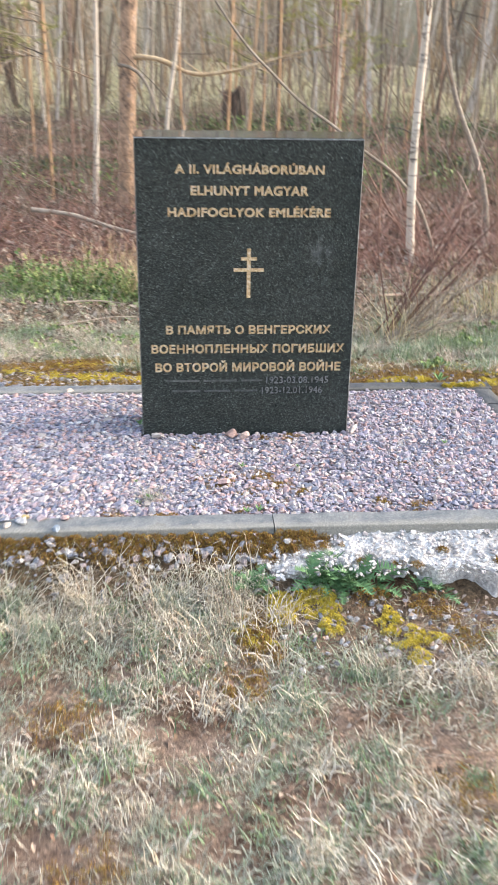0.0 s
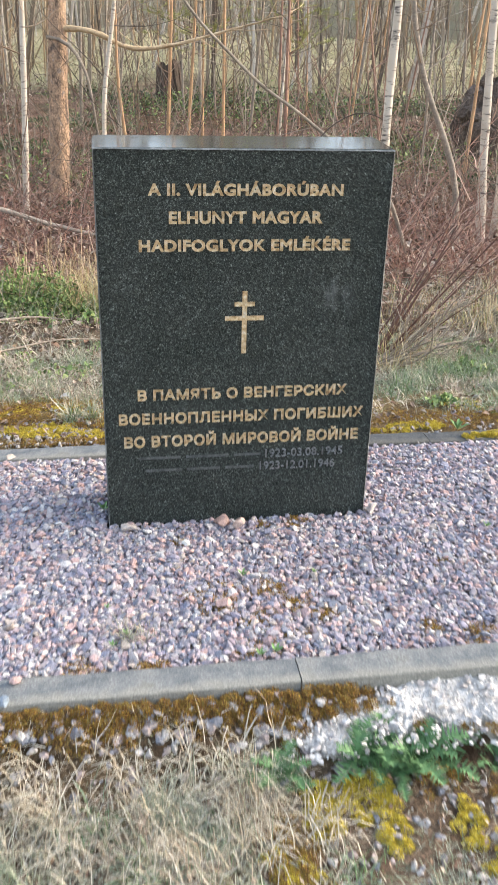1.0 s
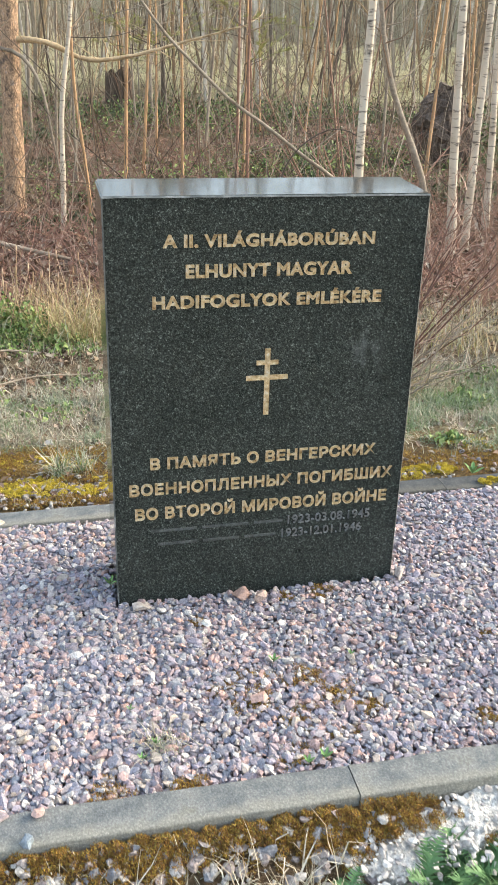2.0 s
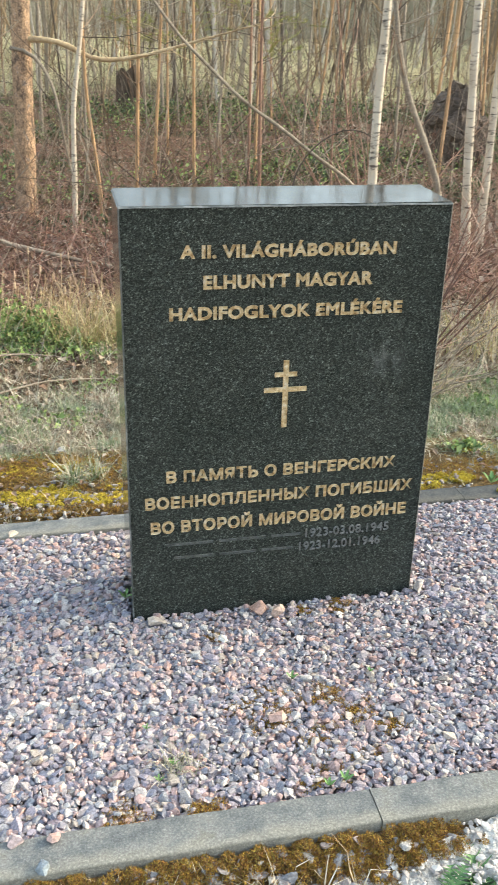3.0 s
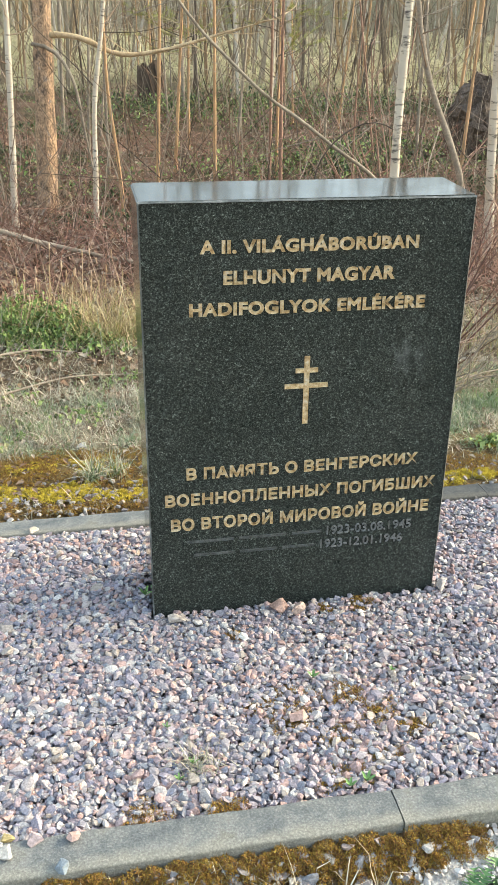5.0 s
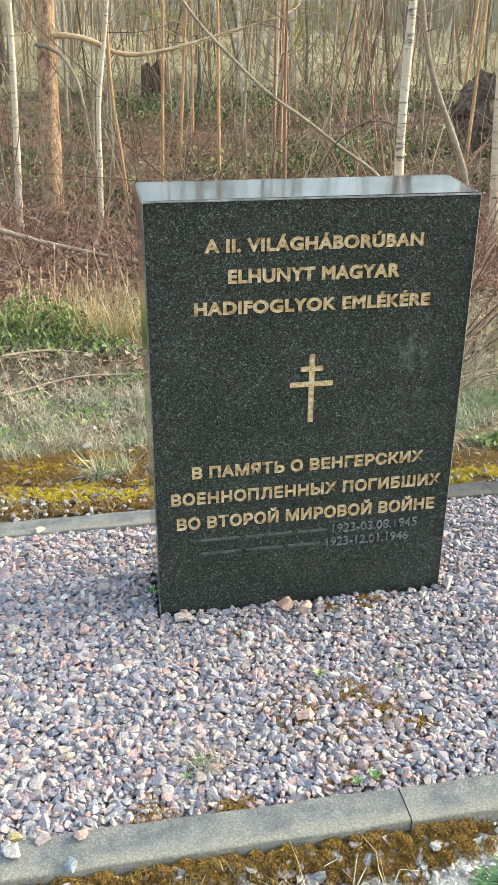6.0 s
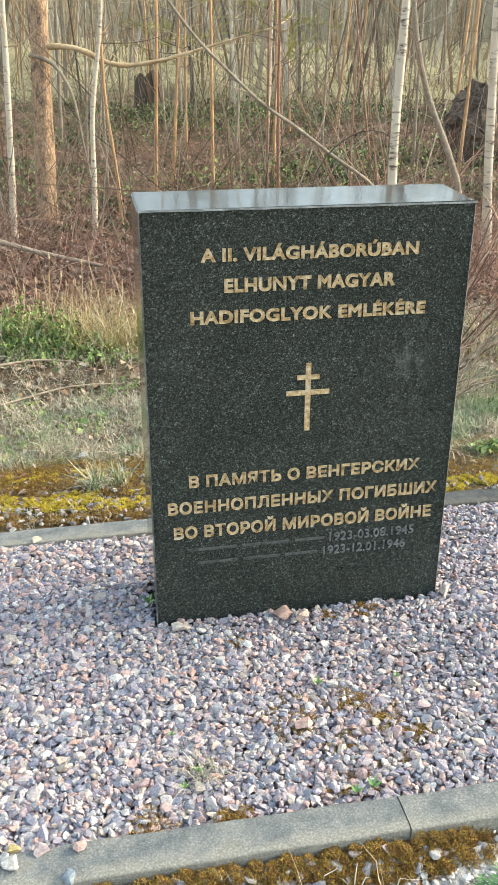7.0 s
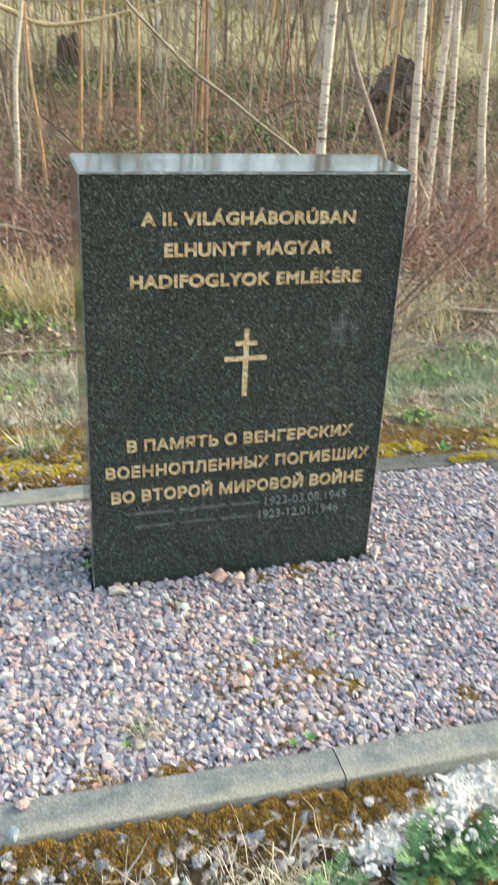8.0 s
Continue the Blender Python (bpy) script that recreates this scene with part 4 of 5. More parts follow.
p = patchy(3000, -1.5, 2.4, 0.62, 1.1, 0.2, 9.0)
lawn.add(*blades(len(p), p, hill(p[:, 0], p[:, 1]), (0.02, 0.06), (0.002, 0.004), 0.8, 0.7, 2))
p = patchy(9000, -1.8, 2.8, 2.0, 3.4, 0.0, 4.0)
lawn.add(*blades(len(p), p, hill(p[:, 0], p[:, 1]), (0.04, 0.15), (0.002, 0.004), 1.25, 0.5, 2))
for x, y, n in ((-0.53, 0.96, 60), (-0.44, 1.0, 40)):
    q = np.column_stack([rng.normal(x, 0.02, n), rng.normal(y, 0.02, n)])
    lawn.add(*blades(n, q, hill(q[:, 0], q[:, 1]), (0.06, 0.14), (0.002, 0.004), 0.45, 0.6, 2))
q = np.column_stack([rng.normal(-0.36, 0.03, 90), rng.normal(-0.57, 0.02, 90)])
lawn.add(*blades(90, q, np.full(90, 0.004), (0.03, 0.08), (0.0012, 0.002), 1.1, 0.4, 2))
more = np.random.default_rng(77)
# coarser grass round about, beside the bed and behind the camera
for x0, x1, y0, y1, n in ((-4.5, 4.5, -5.5, -0.95, 26000), (-4.5, -1.5, -0.95, 1.3, 5000), (1.25, 4.5, -0.95, 1.3, 5000)):
    p = np.column_stack([more.uniform(x0, x1, n), more.uniform(y0, y1, n)])
    p = p[(np.abs(p[:, 0]) > 1.1) | (p[:, 1] < -2.35)]
    lawn.add(*blades(len(p), p, hill(p[:, 0], p[:, 1]), (0.03, 0.07), (0.006, 0.013), 1.0, 0.7, 1))
for k in range(70):
    x, y, n = more.uniform(-1.5, 2.3), more.uniform(1.2, 1.95), int(more.integers(30, 70))
    q = np.column_stack([more.normal(x, 0.022, n), more.normal(y, 0.022, n)])
    lawn.add(*blades(n, q, hill(q[:, 0], q[:, 1]), (0.06, 0.15), (0.0022, 0.0046), 0.75, 0.8, 3))
q = np.column_stack([more.uniform(-1.5, 2.4, 420), more.uniform(1.9, 3.1, 420)])
lawn.add(*blades(420, q, hill(q[:, 0], q[:, 1]) + 0.01, (0.15, 0.45), (0.0025, 0.005), 1.35, 0.35, 4))
# bleached straw clumps, big and coarse, and grey-green ones
pale = Heap()
for k in range(230):
    x, y, n = more.uniform(-1.2, 1.05), more.uniform(-2.4, -1.02), int(more.integers(35, 90))
    if x > -0.02 and y > -1.22:
        continue
    q = off_bare(np.column_stack([more.normal(x, 0.028, n), more.normal(y, 0.024, n)]))
    (pale if k % 5 < 3 else turf).add(*blades(len(q), q, hill(q[:, 0], q[:, 1]), (0.03, 0.085), (0.0022, 0.005), 1.15, 0.8, 3))
for x, y, n in ((-0.22, -0.93, 90), (-0.40, -0.94, 80), (-0.60, -0.93, 80), (-0.80, -0.95, 80), (-0.10, -0.94, 60), (-0.30, -1.03, 160), (-0.13, -1.02, 170), (-0.52, -1.04, 120), (-0.33, -1.14, 150), (-0.16, -1.12, 130), (0.0, -1.10, 120), (-0.7, -1.1, 120)):
    q = np.column_stack([more.normal(x, 0.04, n), more.normal(y, 0.03, n)])
    pale.add(*blades(n, q, hill(q[:, 0], q[:, 1]), (0.05, 0.13), (0.0018, 0.004), 0.8, 0.8, 3))
for k in range(120):
    x, y, n = more.uniform(0.5, 2.4), more.uniform(0.85, 2.1), int(more.integers(40, 90))
    q = np.column_stack([more.normal(x, 0.035, n), more.normal(y, 0.03, n)])
    (pale if k % 4 == 0 else turf).add(*blades(n, q, hill(q[:, 0], q[:, 1]), (0.03, 0.09), (0.002, 0.0045), 0.95, 0.8, 3))
for x, y, n in ((1.33, 1.48, 260), (1.42, 1.55, 240), (1.25, 1.56, 200), (1.55, 1.50, 220), (1.12, 1.40, 120), (0.95, 1.25, 110), (1.70, 1.62, 200)):
    q = np.column_stack([more.normal(x, 0.05, n), more.normal(y, 0.04, n)])
    turf.add(*blades(n, q, hill(q[:, 0], q[:, 1]), (0.06, 0.16), (0.002, 0.0045), 0.7, 0.9, 3))
for x, y, n in ((-0.535, 0.96, 60), (-0.45, 0.99, 35)):
    q = np.column_stack([more.normal(x, 0.014, n), more.normal(y, 0.012, n)])
    pale.add(*blades(n // 2, q[: n // 2], hill(q[: n // 2, 0], q[: n // 2, 1]), (0.07, 0.16), (0.003, 0.005), 0.4, 0.6, 3))
    turf.add(*blades(n, q, hill(q[:, 0], q[:, 1]), (0.07, 0.16), (0.003, 0.005), 0.5, 0.6, 3))
tagged(new("bleached_grass", pale.mesh("bleached_grass", M_PALESTRAW)), "bleached coarse straw clumps in the short grass", "grass", kind="stuff")
tagged(new("dry_grass", lawn.mesh("dry_grass", M_STRAW)), "matted dry straw-coloured and grey-green short grass", "grass", kind="stuff")

tagged(new("green_grass", turf.mesh("green_grass", M_TURF)), "grey-green short grass tussocks", "grass", kind="stuff")

straw = Heap()
for x, y, n, s in ((-0.25, 3.10, 170, 0.10), (-0.45, 3.15, 190, 0.12), (-0.65, 3.2, 140, 0.14), (-0.05, 3.15, 140, 0.12), (-0.85, 3.2, 110, 0.2), (-1.1, 3.2, 80, 0.2), (-0.33, 3.05, 60, 0.05), (-0.55, 3.1, 60, 0.05), (-0.15, 3.05, 60, 0.05), (1.05, 1.72, 60, 0.10), (0.98, 1.60, 45, 0.08), (1.75, 2.35, 110, 0.12), (2.1, 2.7, 90, 0.2), (1.5, 2.6, 60, 0.15), (-0.50, 2.92, 60, 0.05), (-0.36, 2.95, 80, 0.05), (-0.24, 2.92, 60, 0.05)):
    q = np.column_stack([rng.normal(x, s, n), rng.normal(y, s * 0.7, n)])
    straw.add(*blades(n, q, hill(q[:, 0], q[:, 1]), (0.12, 0.50), (0.002, 0.0055), 0.4, 0.6, 3))
heads = Heap()
for _ in range(44):
    x, y = rnd.uniform(-1.0, 0.12), rnd.uniform(2.95, 3.5)
    line = bent((x, y, gz(x, y)), (rnd.gauss(0, 0.22), rnd.gauss(0, 0.2), 1), rnd.uniform(0.16, 0.46), 5, 0.10)
    heads.add(*tube(line, np.linspace(0.0026, 0.0018, 6), 4))
    top = Vector(line[-1])
    heads.add(*tube([top, top + Vector((0, 0, 0.012)), top + Vector((0, 0, 0.03)), top + Vector((0, 0, 0.045))], [0.002, 0.0062, 0.0055, 0.002], 6))
tagged(new("seed_heads", heads.mesh("seed_heads", M_SEED)), "dry brown stalks with seed heads", "dry stalks", kind="stuff")
tagged(new("tall_dry_grass", straw.mesh("tall_dry_grass", M_TALLSTRAW)), "tall dry straw tufts at the edge of the woods", "grass", kind="stuff")


def leaves(heap, p, z, size, tilt=0.5):
    """Small folded leaves."""
    n = len(p)
    R = turns(n)
    az = rng.uniform(0, 2 * np.pi, n)
    t = rng.normal(0, tilt, n)
    L = rng.uniform(*size, n)
    c, s = np.cos(az), np.sin(az)
    t1 = np.column_stack([c * np.cos(t), s * np.cos(t), np.sin(t)])
    t2 = np.column_stack([-s, c, rng.normal(0, tilt * 0.7, n)])
    base = np.column_stack([p, z])
    v = np.stack([base - t1 * L[:, None] * 0.5, base + t2 * L[:, None] * 0.3 + [0, 0, 0.2] * L[:, None], base + t1 * L[:, None] * 0.5, base - t2 * L[:, None] * 0.3 + [0, 0, 0.2] * L[:, None]], 1).reshape(-1, 3)
    f = (np.arange(n)[:, None, None] * 4 + np.array([[[0, 1, 2], [0, 2, 3]]])).reshape(-1, 3)
    heap.add(v, f)


weeds = Heap()
for x, y, s, h, n in ((-1.1, 3.1, 0.20, 0.34, 1900), (-0.85, 3.15, 0.18, 0.36, 1900), (-0.66, 3.02, 0.15, 0.28, 1500), (-1.35, 3.3, 0.2, 0.32, 1200), (-0.42, 2.9, 0.12, 0.13, 450), (-0.2, 3.0, 0.10, 0.12, 200), (0.05, 3.1, 0.12, 0.12, 200), (1.40, 1.55, 0.09, 0.09, 260), (1.75, 1.85, 0.14, 0.10, 200),
                      (-0.15, 3.1, 0.12, 0.10, 160), (-0.95, 2.0, 0.12, 0.05, 160), (-0.55, 1.75, 0.1, 0.04, 120), (-0.3, 2.2, 0.12, 0.05, 120), (1.05, 1.02, 0.04, 0.05, 110), (-1.0, 1.5, 0.12, 0.05, 200)):
    p = np.column_stack([rng.normal(x, s, n), rng.normal(y, s * 0.8, n)])
    d = np.exp(-((p[:, 0] - x) ** 2 + (p[:, 1] - y) ** 2) / (2 * s * s))
    leaves(weeds, p, hill(p[:, 0], p[:, 1]) + rng.random(n) * h * d * (0.6 + 0.4 * np.sin(p[:, 0] * 31) * np.sin(p[:, 1] * 27)) + 0.01, (0.012, 0.040), 1.0)
for x, y, n, r in ((2.2, 9.5, 900, 0.7), (3.2, 9.5, 1000, 0.8), (5.6, 11, 700, 0.9), (-2.5, 9, 500, 1.0), (1.6, 14.5, 1500, 1.6), (3.5, 15, 1200, 1.6), (-0.5, 8.2, 350, 0.6), (1.2, 8.4, 120, 0.3)):
    p = np.column_stack([rng.normal(x, r, n), rng.normal(y, r * 0.5, n)])
    leaves(weeds, p, hill(p[:, 0], p[:, 1]) + rng.random(n) ** 2 * 0.35, (0.03, 0.08), 0.6)
evergreen = Heap()
clump = np.random.default_rng(41)
for x, y, n, r, h in ((3.0, 9.6, 1500, 0.55, 0.40), (3.7, 10.6, 1300, 0.6, 0.45), (0.6, 15.6, 1100, 0.8, 0.35), (2.2, 15.5, 1600, 1.1, 0.40), (4.4, 14.5, 1600, 1.1, 0.45), (-0.6, 12.8, 700, 0.6, 0.30),
                      (5.6, 10.2, 1200, 0.55, 0.50), (6.6, 11.4, 1100, 0.7, 0.50), (-1.6, 10.4, 700, 0.6, 0.25), (-0.3, 6.6, 420, 0.30, 0.16), (0.2, 8.0, 350, 0.3, 0.16), (4.6, 8.2, 600, 0.4, 0.30), (7.6, 14.0, 1300, 1.0, 0.45)):
    p = np.column_stack([clump.normal(x, r, n), clump.normal(y, r * 0.7, n)])
    d = np.exp(-((p[:, 0] - x) ** 2 + (p[:, 1] - y) ** 2) / (2 * r * r)) * (0.55 + 0.45 * np.sin(p[:, 0] * 9) * np.sin(p[:, 1] * 8))
    leaves(evergreen, p, hill(p[:, 0], p[:, 1]) + clump.random(n) * h * d + 0.02, (0.03, 0.085), 0.9)
tagged(new("evergreen_undergrowth", evergreen.mesh("evergreen_undergrowth", M_EVERGREEN)), "dark green low evergreen clumps on the woodland floor", "plants", kind="stuff")
far_grass = Heap()
p = np.column_stack([rng.uniform(-9, 22, 16000), 16.5 + 24 * rng.random(16000) ** 1.3])
far_grass.add(*blades(len(p), p, hill(p[:, 0], p[:, 1]), (0.12, 0.45), (0.006, 0.016), 0.5, 0.6, 2))
tagged(new("pale_grass", far_grass.mesh("pale_grass", M_FARGRASS)), "pale olive dead grass between far trees", "grass", kind="stuff")
tagged(new("green_undergrowth", weeds.mesh("green_undergrowth", M_GREEN)), "low green leafy undergrowth", "plants", kind="stuff")

litter = Heap()
p = np.column_stack([rng.uniform(-3, 5, 7000), 2.0 + np.abs(rng.normal(0, 4.5, 7000))])
leaves(litter, p, hill(p[:, 0], p[:, 1]) + 0.012, (0.03, 0.075), 0.35)
p = np.column_stack([rng.uniform(-4, 9, 9000), rng.uniform(6, 18, 9000)])
leaves(litter, p, hill(p[:, 0], p[:, 1]) + 0.02, (0.04, 0.085), 0.5)
p = np.column_stack([rng.uniform(-3, 4.5, 9000), rng.uniform(3.4, 8, 9000)])
leaves(litter, p, hill(p[:, 0], p[:, 1]) + 0.01 + 0.10 * rng.random(9000) ** 2, (0.03, 0.075), 0.9)
p = np.column_stack([rng.uniform(-1.8, 2.6, 2600), rng.uniform(1.9, 3.5, 2600)])
leaves(litter, p, hill(p[:, 0], p[:, 1]) + 0.015, (0.02, 0.05), 0.6)
p = np.column_stack([rng.uniform(-1.5, 2.0, 900), rng.uniform(0.7, 2.1, 900)])
leaves(litter, p, hill(p[:, 0], p[:, 1]) + 0.02, (0.015, 0.04), 0.35)
p = np.column_stack([rng.uniform(-1.2, 1.05, 3000), rng.uniform(-2.4, -0.98, 3000)])
leaves(litter, p, hill(p[:, 0], p[:, 1]) + 0.008 + 0.014 * rng.random(len(p)), (0.006, 0.022), 0.7)
tagged(new("leaf_litter", litter.mesh("leaf_litter", M_LITTER)), "brown and pale dead leaves on the woodland floor", "leaves", kind="stuff")


# ---------------------------------------------------------------- feathery herbs by the mortar
def frond(length, seed):
    """One feathery leaf: a midrib with narrow leaflets that share its points."""
    g = random.Random(seed)
    line = bent((0, 0, 0), (1, 0, 1.0), length, 15, 0.04, -0.07, g)
    v, f, n = [tuple(p) for p in line], [], len(line)
    for k in range(2, n - 1):
        u = k / (n - 1)
        x, y, z = line[k]
        w = length * 0.26 * math.sin(math.pi * min(0.97, 0.1 + 0.85 * u)) + 0.002
        for s in (-1, 1):
            v.append((x + w * g.uniform(0.3, 0.8), y + s * w * g.uniform(0.8, 1.15), z + w * g.uniform(-0.3, 0.5)))
            f.append((k, k + 1, len(v) - 1))
    v.append((line[0][0], 0.0015, line[0][2] - 0.001))
    for k in range(n - 1):
        f.append((k, k + 1, len(v) - 1)) if k < 2 else None
    return mesh("frond", v, f, M_HERB)


FRONDS = [frond(0.070 + 0.011 * k, k) for k in range(5)]


def herb(x, y, size, count):
    root = tagged(new("feathery_herb"), "fresh green feathery herb growing at the mortar's edge", "plant", "herbs by the kerb")
    root.location = (x, y, float(hill(x, y)) - 0.004)
    for k in range(count):
        ob = part("frond", FRONDS[rnd.randrange(5)], root)
        ob.matrix_basis = pose(rnd.uniform(-0.012, 0.012), rnd.uniform(-0.012, 0.012), 0, 0, rnd.uniform(-45, 0), k * 360 / count + rnd.uniform(-25, 25)) @ Matrix.Scale(size * rnd.uniform(0.75, 1.2), 4)


for x, y, s, c in ((0.12, -0.955, 0.9, 11), (0.16, -0.94, 1.1, 13), (0.21, -0.935, 1.3, 14), (0.26, -0.94, 1.25, 13), (0.31, -0.95, 1.0, 11), (0.20, -0.985, 0.75, 9), (0.45, -0.955, 0.75, 9), (0.51, -0.965, 0.7, 8), (-0.05, -0.965, 0.8, 12), (-0.03, -0.99, 0.6, 8)):
    herb(x, y, s, c)


def sprig(x, y, z, size):
    root = tagged(new("green_sprig"), "tiny green sprig growing up through the gravel", "plant", "sprigs in the gravel")
    root.location = (x, y, z)
    for k in range(5):
        ob = part("leaf", SPRIG_LEAF, root)
        ob.matrix_basis = pose(0, 0, 0, 0, -35 - 8 * k, k * 72 + rnd.uniform(-20, 20)) @ Matrix.Scale(size, 4)


lb = bmesh.new()
row = [lb.verts.new(c) for c in ((0, 0, 0), (0.4, 0.16, 0.02), (0.8, 0.12, 0.0), (1.0, 0, -0.08), (0.8, -0.12, 0.0), (0.4, -0.16, 0.02))]
mid = lb.verts.new((0.5, 0, -0.05))
for k in range(6):
    lb.faces.new((row[k], row[(k + 1) % 6], mid))
SPRIG_LEAF = bm_mesh("leaf", lb, M_HERB)
for x, y, s in ((-0.04, -0.33, 0.022), (-0.01, -0.672, 0.024), (-0.05, -0.68, 0.020), (-0.41, -0.44, 0.014), (-0.365, -0.56, 0.018), (-0.40, -0.60, 0.016), (0.16, -0.34, 0.014), (0.94, 0.585, 0.05), (-0.415, 0.09, 0.03), (0.75, -0.15, 0.02)):
    sprig(x, y, 0.004, s)


# ---------------------------------------------------------------- trees
def crown_of(points, radii, start, count, length, mat, name, thick=0.012, up=0.25, sub=3):
    """Bare branches and twigs along a stem."""
    h = Heap()
    P = [Vector(p) for p in points]
    n = len(P) - 1
    for _ in range(count):
        u = rnd.uniform(start, 0.98)
        k = min(n - 1, int(u * n))
        base = P[k].lerp(P[k + 1], u * n - k)
        a = rnd.uniform(0, 2 * math.pi)
        ln = length * (1.15 - u) * rnd.uniform(0.5, 1.2) + 0.15
        line = bent(base, (math.cos(a), math.sin(a), rnd.uniform(0.1, 0.9)), ln, 5, 0.13, up * 0.3)
        r = thick * (1.2 - u)
        h.add(*tube(line, np.linspace(r, r * 0.2, 6), 4))
        for _ in range(sub):
            m = rnd.randrange(1, 5)
            b = rnd.uniform(0, 2 * math.pi)
            tw = bent(line[m], (math.cos(b), math.sin(b), rnd.uniform(-0.2, 0.8)), ln * rnd.uniform(0.2, 0.5), 3, 0.16)
            h.add(*tube(tw, np.linspace(r * 0.45, r * 0.12, 4), 3))
    return h.mesh(name, mat)


def stem_line(points, total, wander=0.02):
    """Carries a measured lower stem on upwards to its full height."""
    p = [Vector(q) for q in points]
    z0 = p[0].z
    d = (p[-1] - p[-2]).normalized()
    d = (d + Vector((0, 0, 1.2))).normalized()
    while p[-1].z - z0 < total:
        d = (d + Vector((rnd.gauss(0, wander), rnd.gauss(0, wander), 0.03))).normalized()
        p.append(p[-1] + d * 0.5)
    return [tuple(q) for q in p]


def refine(points, step=0.18):
    out = [Vector(points[0])]
    for a, b in zip(points[:-1], points[1:]):
        a, b = Vector(a), Vector(b)
        n = max(1, int((b - a).length / step))
        out += [a.lerp(b, (k + 1) / n) for k in range(n)]
    P = np.array([q[:] for q in out])
    for _ in range(2):
        P[1:-1] = (P[:-2] + 2 * P[1:-1] + P[2:]) / 4
    return P


def tree(name, label, points, radius, total, bark, branches, start=0.25, length=1.2, twig=None, sides=8, flare=1.25):
    root = tagged(new(name), label, "tree")
    root.location = points[0]
    pts = [tuple(Vector(p) - Vector(points[0])) for p in points]
    line = refine(stem_line(pts, total))
    line[0, 2] -= 0.15
    u = np.linspace(0, 1, len(line))
    r = radius * (1 - 0.85 * u) * (1 + (flare - 1) * np.exp(-np.maximum(line[:, 2], 0) * 6))
    r = r * (1 + 0.06 * np.sin(np.arange(len(r)) * 1.7 + radius * 900))
    v, f = tube(line, r, sides)
    part("trunk", mesh("trunk", v, f, bark, True), root)
    if branches:
        part("crown", crown_of([tuple(q) for q in line], r, start, branches, length, twig or M_TWIG, "crown", thick=max(0.004, radius * 0.22)), root, "bare branches and twigs")
    return root


pine = tree("pine_tree", "flaky grey-brown pine at the wood's edge, warm sunlight tinted into its bark", [(-0.81, 7.3, -0.25), (-0.76, 7.3, 0.8), (-0.72, 7.3, 1.73)], 0.107, 11, M_PINE, 26, 0.35, 2.2, sides=14)
limb = Heap()
o = Vector((-0.81, 7.3, -0.25))
pts = refine([tuple(Vector(p) - o) for p in ((-0.70, 7.27, 1.42), (-0.43, 7.2, 1.42), (-0.30, 7.2, 1.38), (-0.12, 7.2, 1.26), (0.09, 7.2, 1.25), (0.41, 7.2, 1.30), (0.96, 7.2, 1.45), (1.5, 7.1, 1.6))], 0.08)
limb.add(*tube(pts, np.linspace(0.029, 0.006, len(pts)) * (1 + 0.12 * np.sin(np.arange(len(pts)) * 1.9)), 7))
for k in range(14):
    q = pts[rnd.randrange(6, len(pts))]
    ln = bent(q, (rnd.uniform(-0.3, 1), rnd.uniform(-0.5, 0.5), rnd.uniform(-0.6, 0.6)), rnd.uniform(0.2, 0.6), 4, 0.15)
    limb.add(*tube(ln, np.linspace(0.006, 0.002, 5), 3))
part("limb", limb.mesh("limb", M_LIMB, True), pine, "crooked dead limb in warm light")
limb = Heap()
pts = refine([tuple(Vector(p) - o) for p in ((-0.84, 7.25, 1.34), (-0.72, 7.18, 1.36), (-0.60, 7.15, 1.28), (-0.46, 7.1, 1.01), (-0.39, 7.1, 0.5), (-0.30, 7.1, 0.0))], 0.08)
limb.add(*tube(pts, np.linspace(0.020, 0.008, len(pts)), 6))
part("limb", limb.mesh("limb", M_GREYSTEM, True), pine, "grey dead limb hanging down")

BIRCH = "young birch with white bark and dark marks"
tree("birch_tree", BIRCH, [(-1.09, 6.4, -0.22), (-1.03, 6.4, 0.82), (-0.99, 6.4, 1.7)], 0.031, 7, M_BIRCH, 22, 0.15, 0.9)
tree("birch_tree", "thin crooked birch beside the pine", [(-0.36, 6.4, -0.25), (-0.33, 6.4, 0.40), (-0.32, 6.4, 0.95), (-0.21, 6.4, 1.45), (-0.18, 6.4, 1.71)], 0.025, 6, M_BIRCH, 18, 0.15, 0.9)
tree("birch_tree", "slightly leaning birch stem behind the memorial", [(1.68, 4.0, -0.23), (1.63, 4.0, 0.56), (1.63, 4.0, 1.07), (1.65, 4.0, 1.66)], 0.037, 8, M_BIRCH, 22, 0.22, 1.0)
tree("birch_tree", BIRCH, [(2.93, 5.1, -0.19), (2.86, 5.1, 0.5), (2.79, 5.1, 1.7)], 0.042, 8, M_BIRCH, 18, 0.25, 1.0)
tree("birch_tree", BIRCH, [(3.10, 5.2, -0.19), (3.09, 5.2, 0.6), (3.08, 5.2, 1.75)], 0.038, 8, M_BIRCH, 18, 0.25, 1.0)
tree("birch_tree", BIRCH, [(3.68, 5.2, -0.19), (3.52, 5.2, 0.7), (3.44, 5.2, 1.62)], 0.040, 8, M_BIRCH, 18, 0.25, 1.0)
tree("birch_tree", BIRCH, [(3.75, 6.1, -0.19), (3.70, 6.1, 0.7), (3.62, 6.1, 1.62)], 0.036, 8, M_BIRCH, 14, 0.25, 1.0)
SAP = "thin young tree, its brown bark tinted orange as if sunlit"
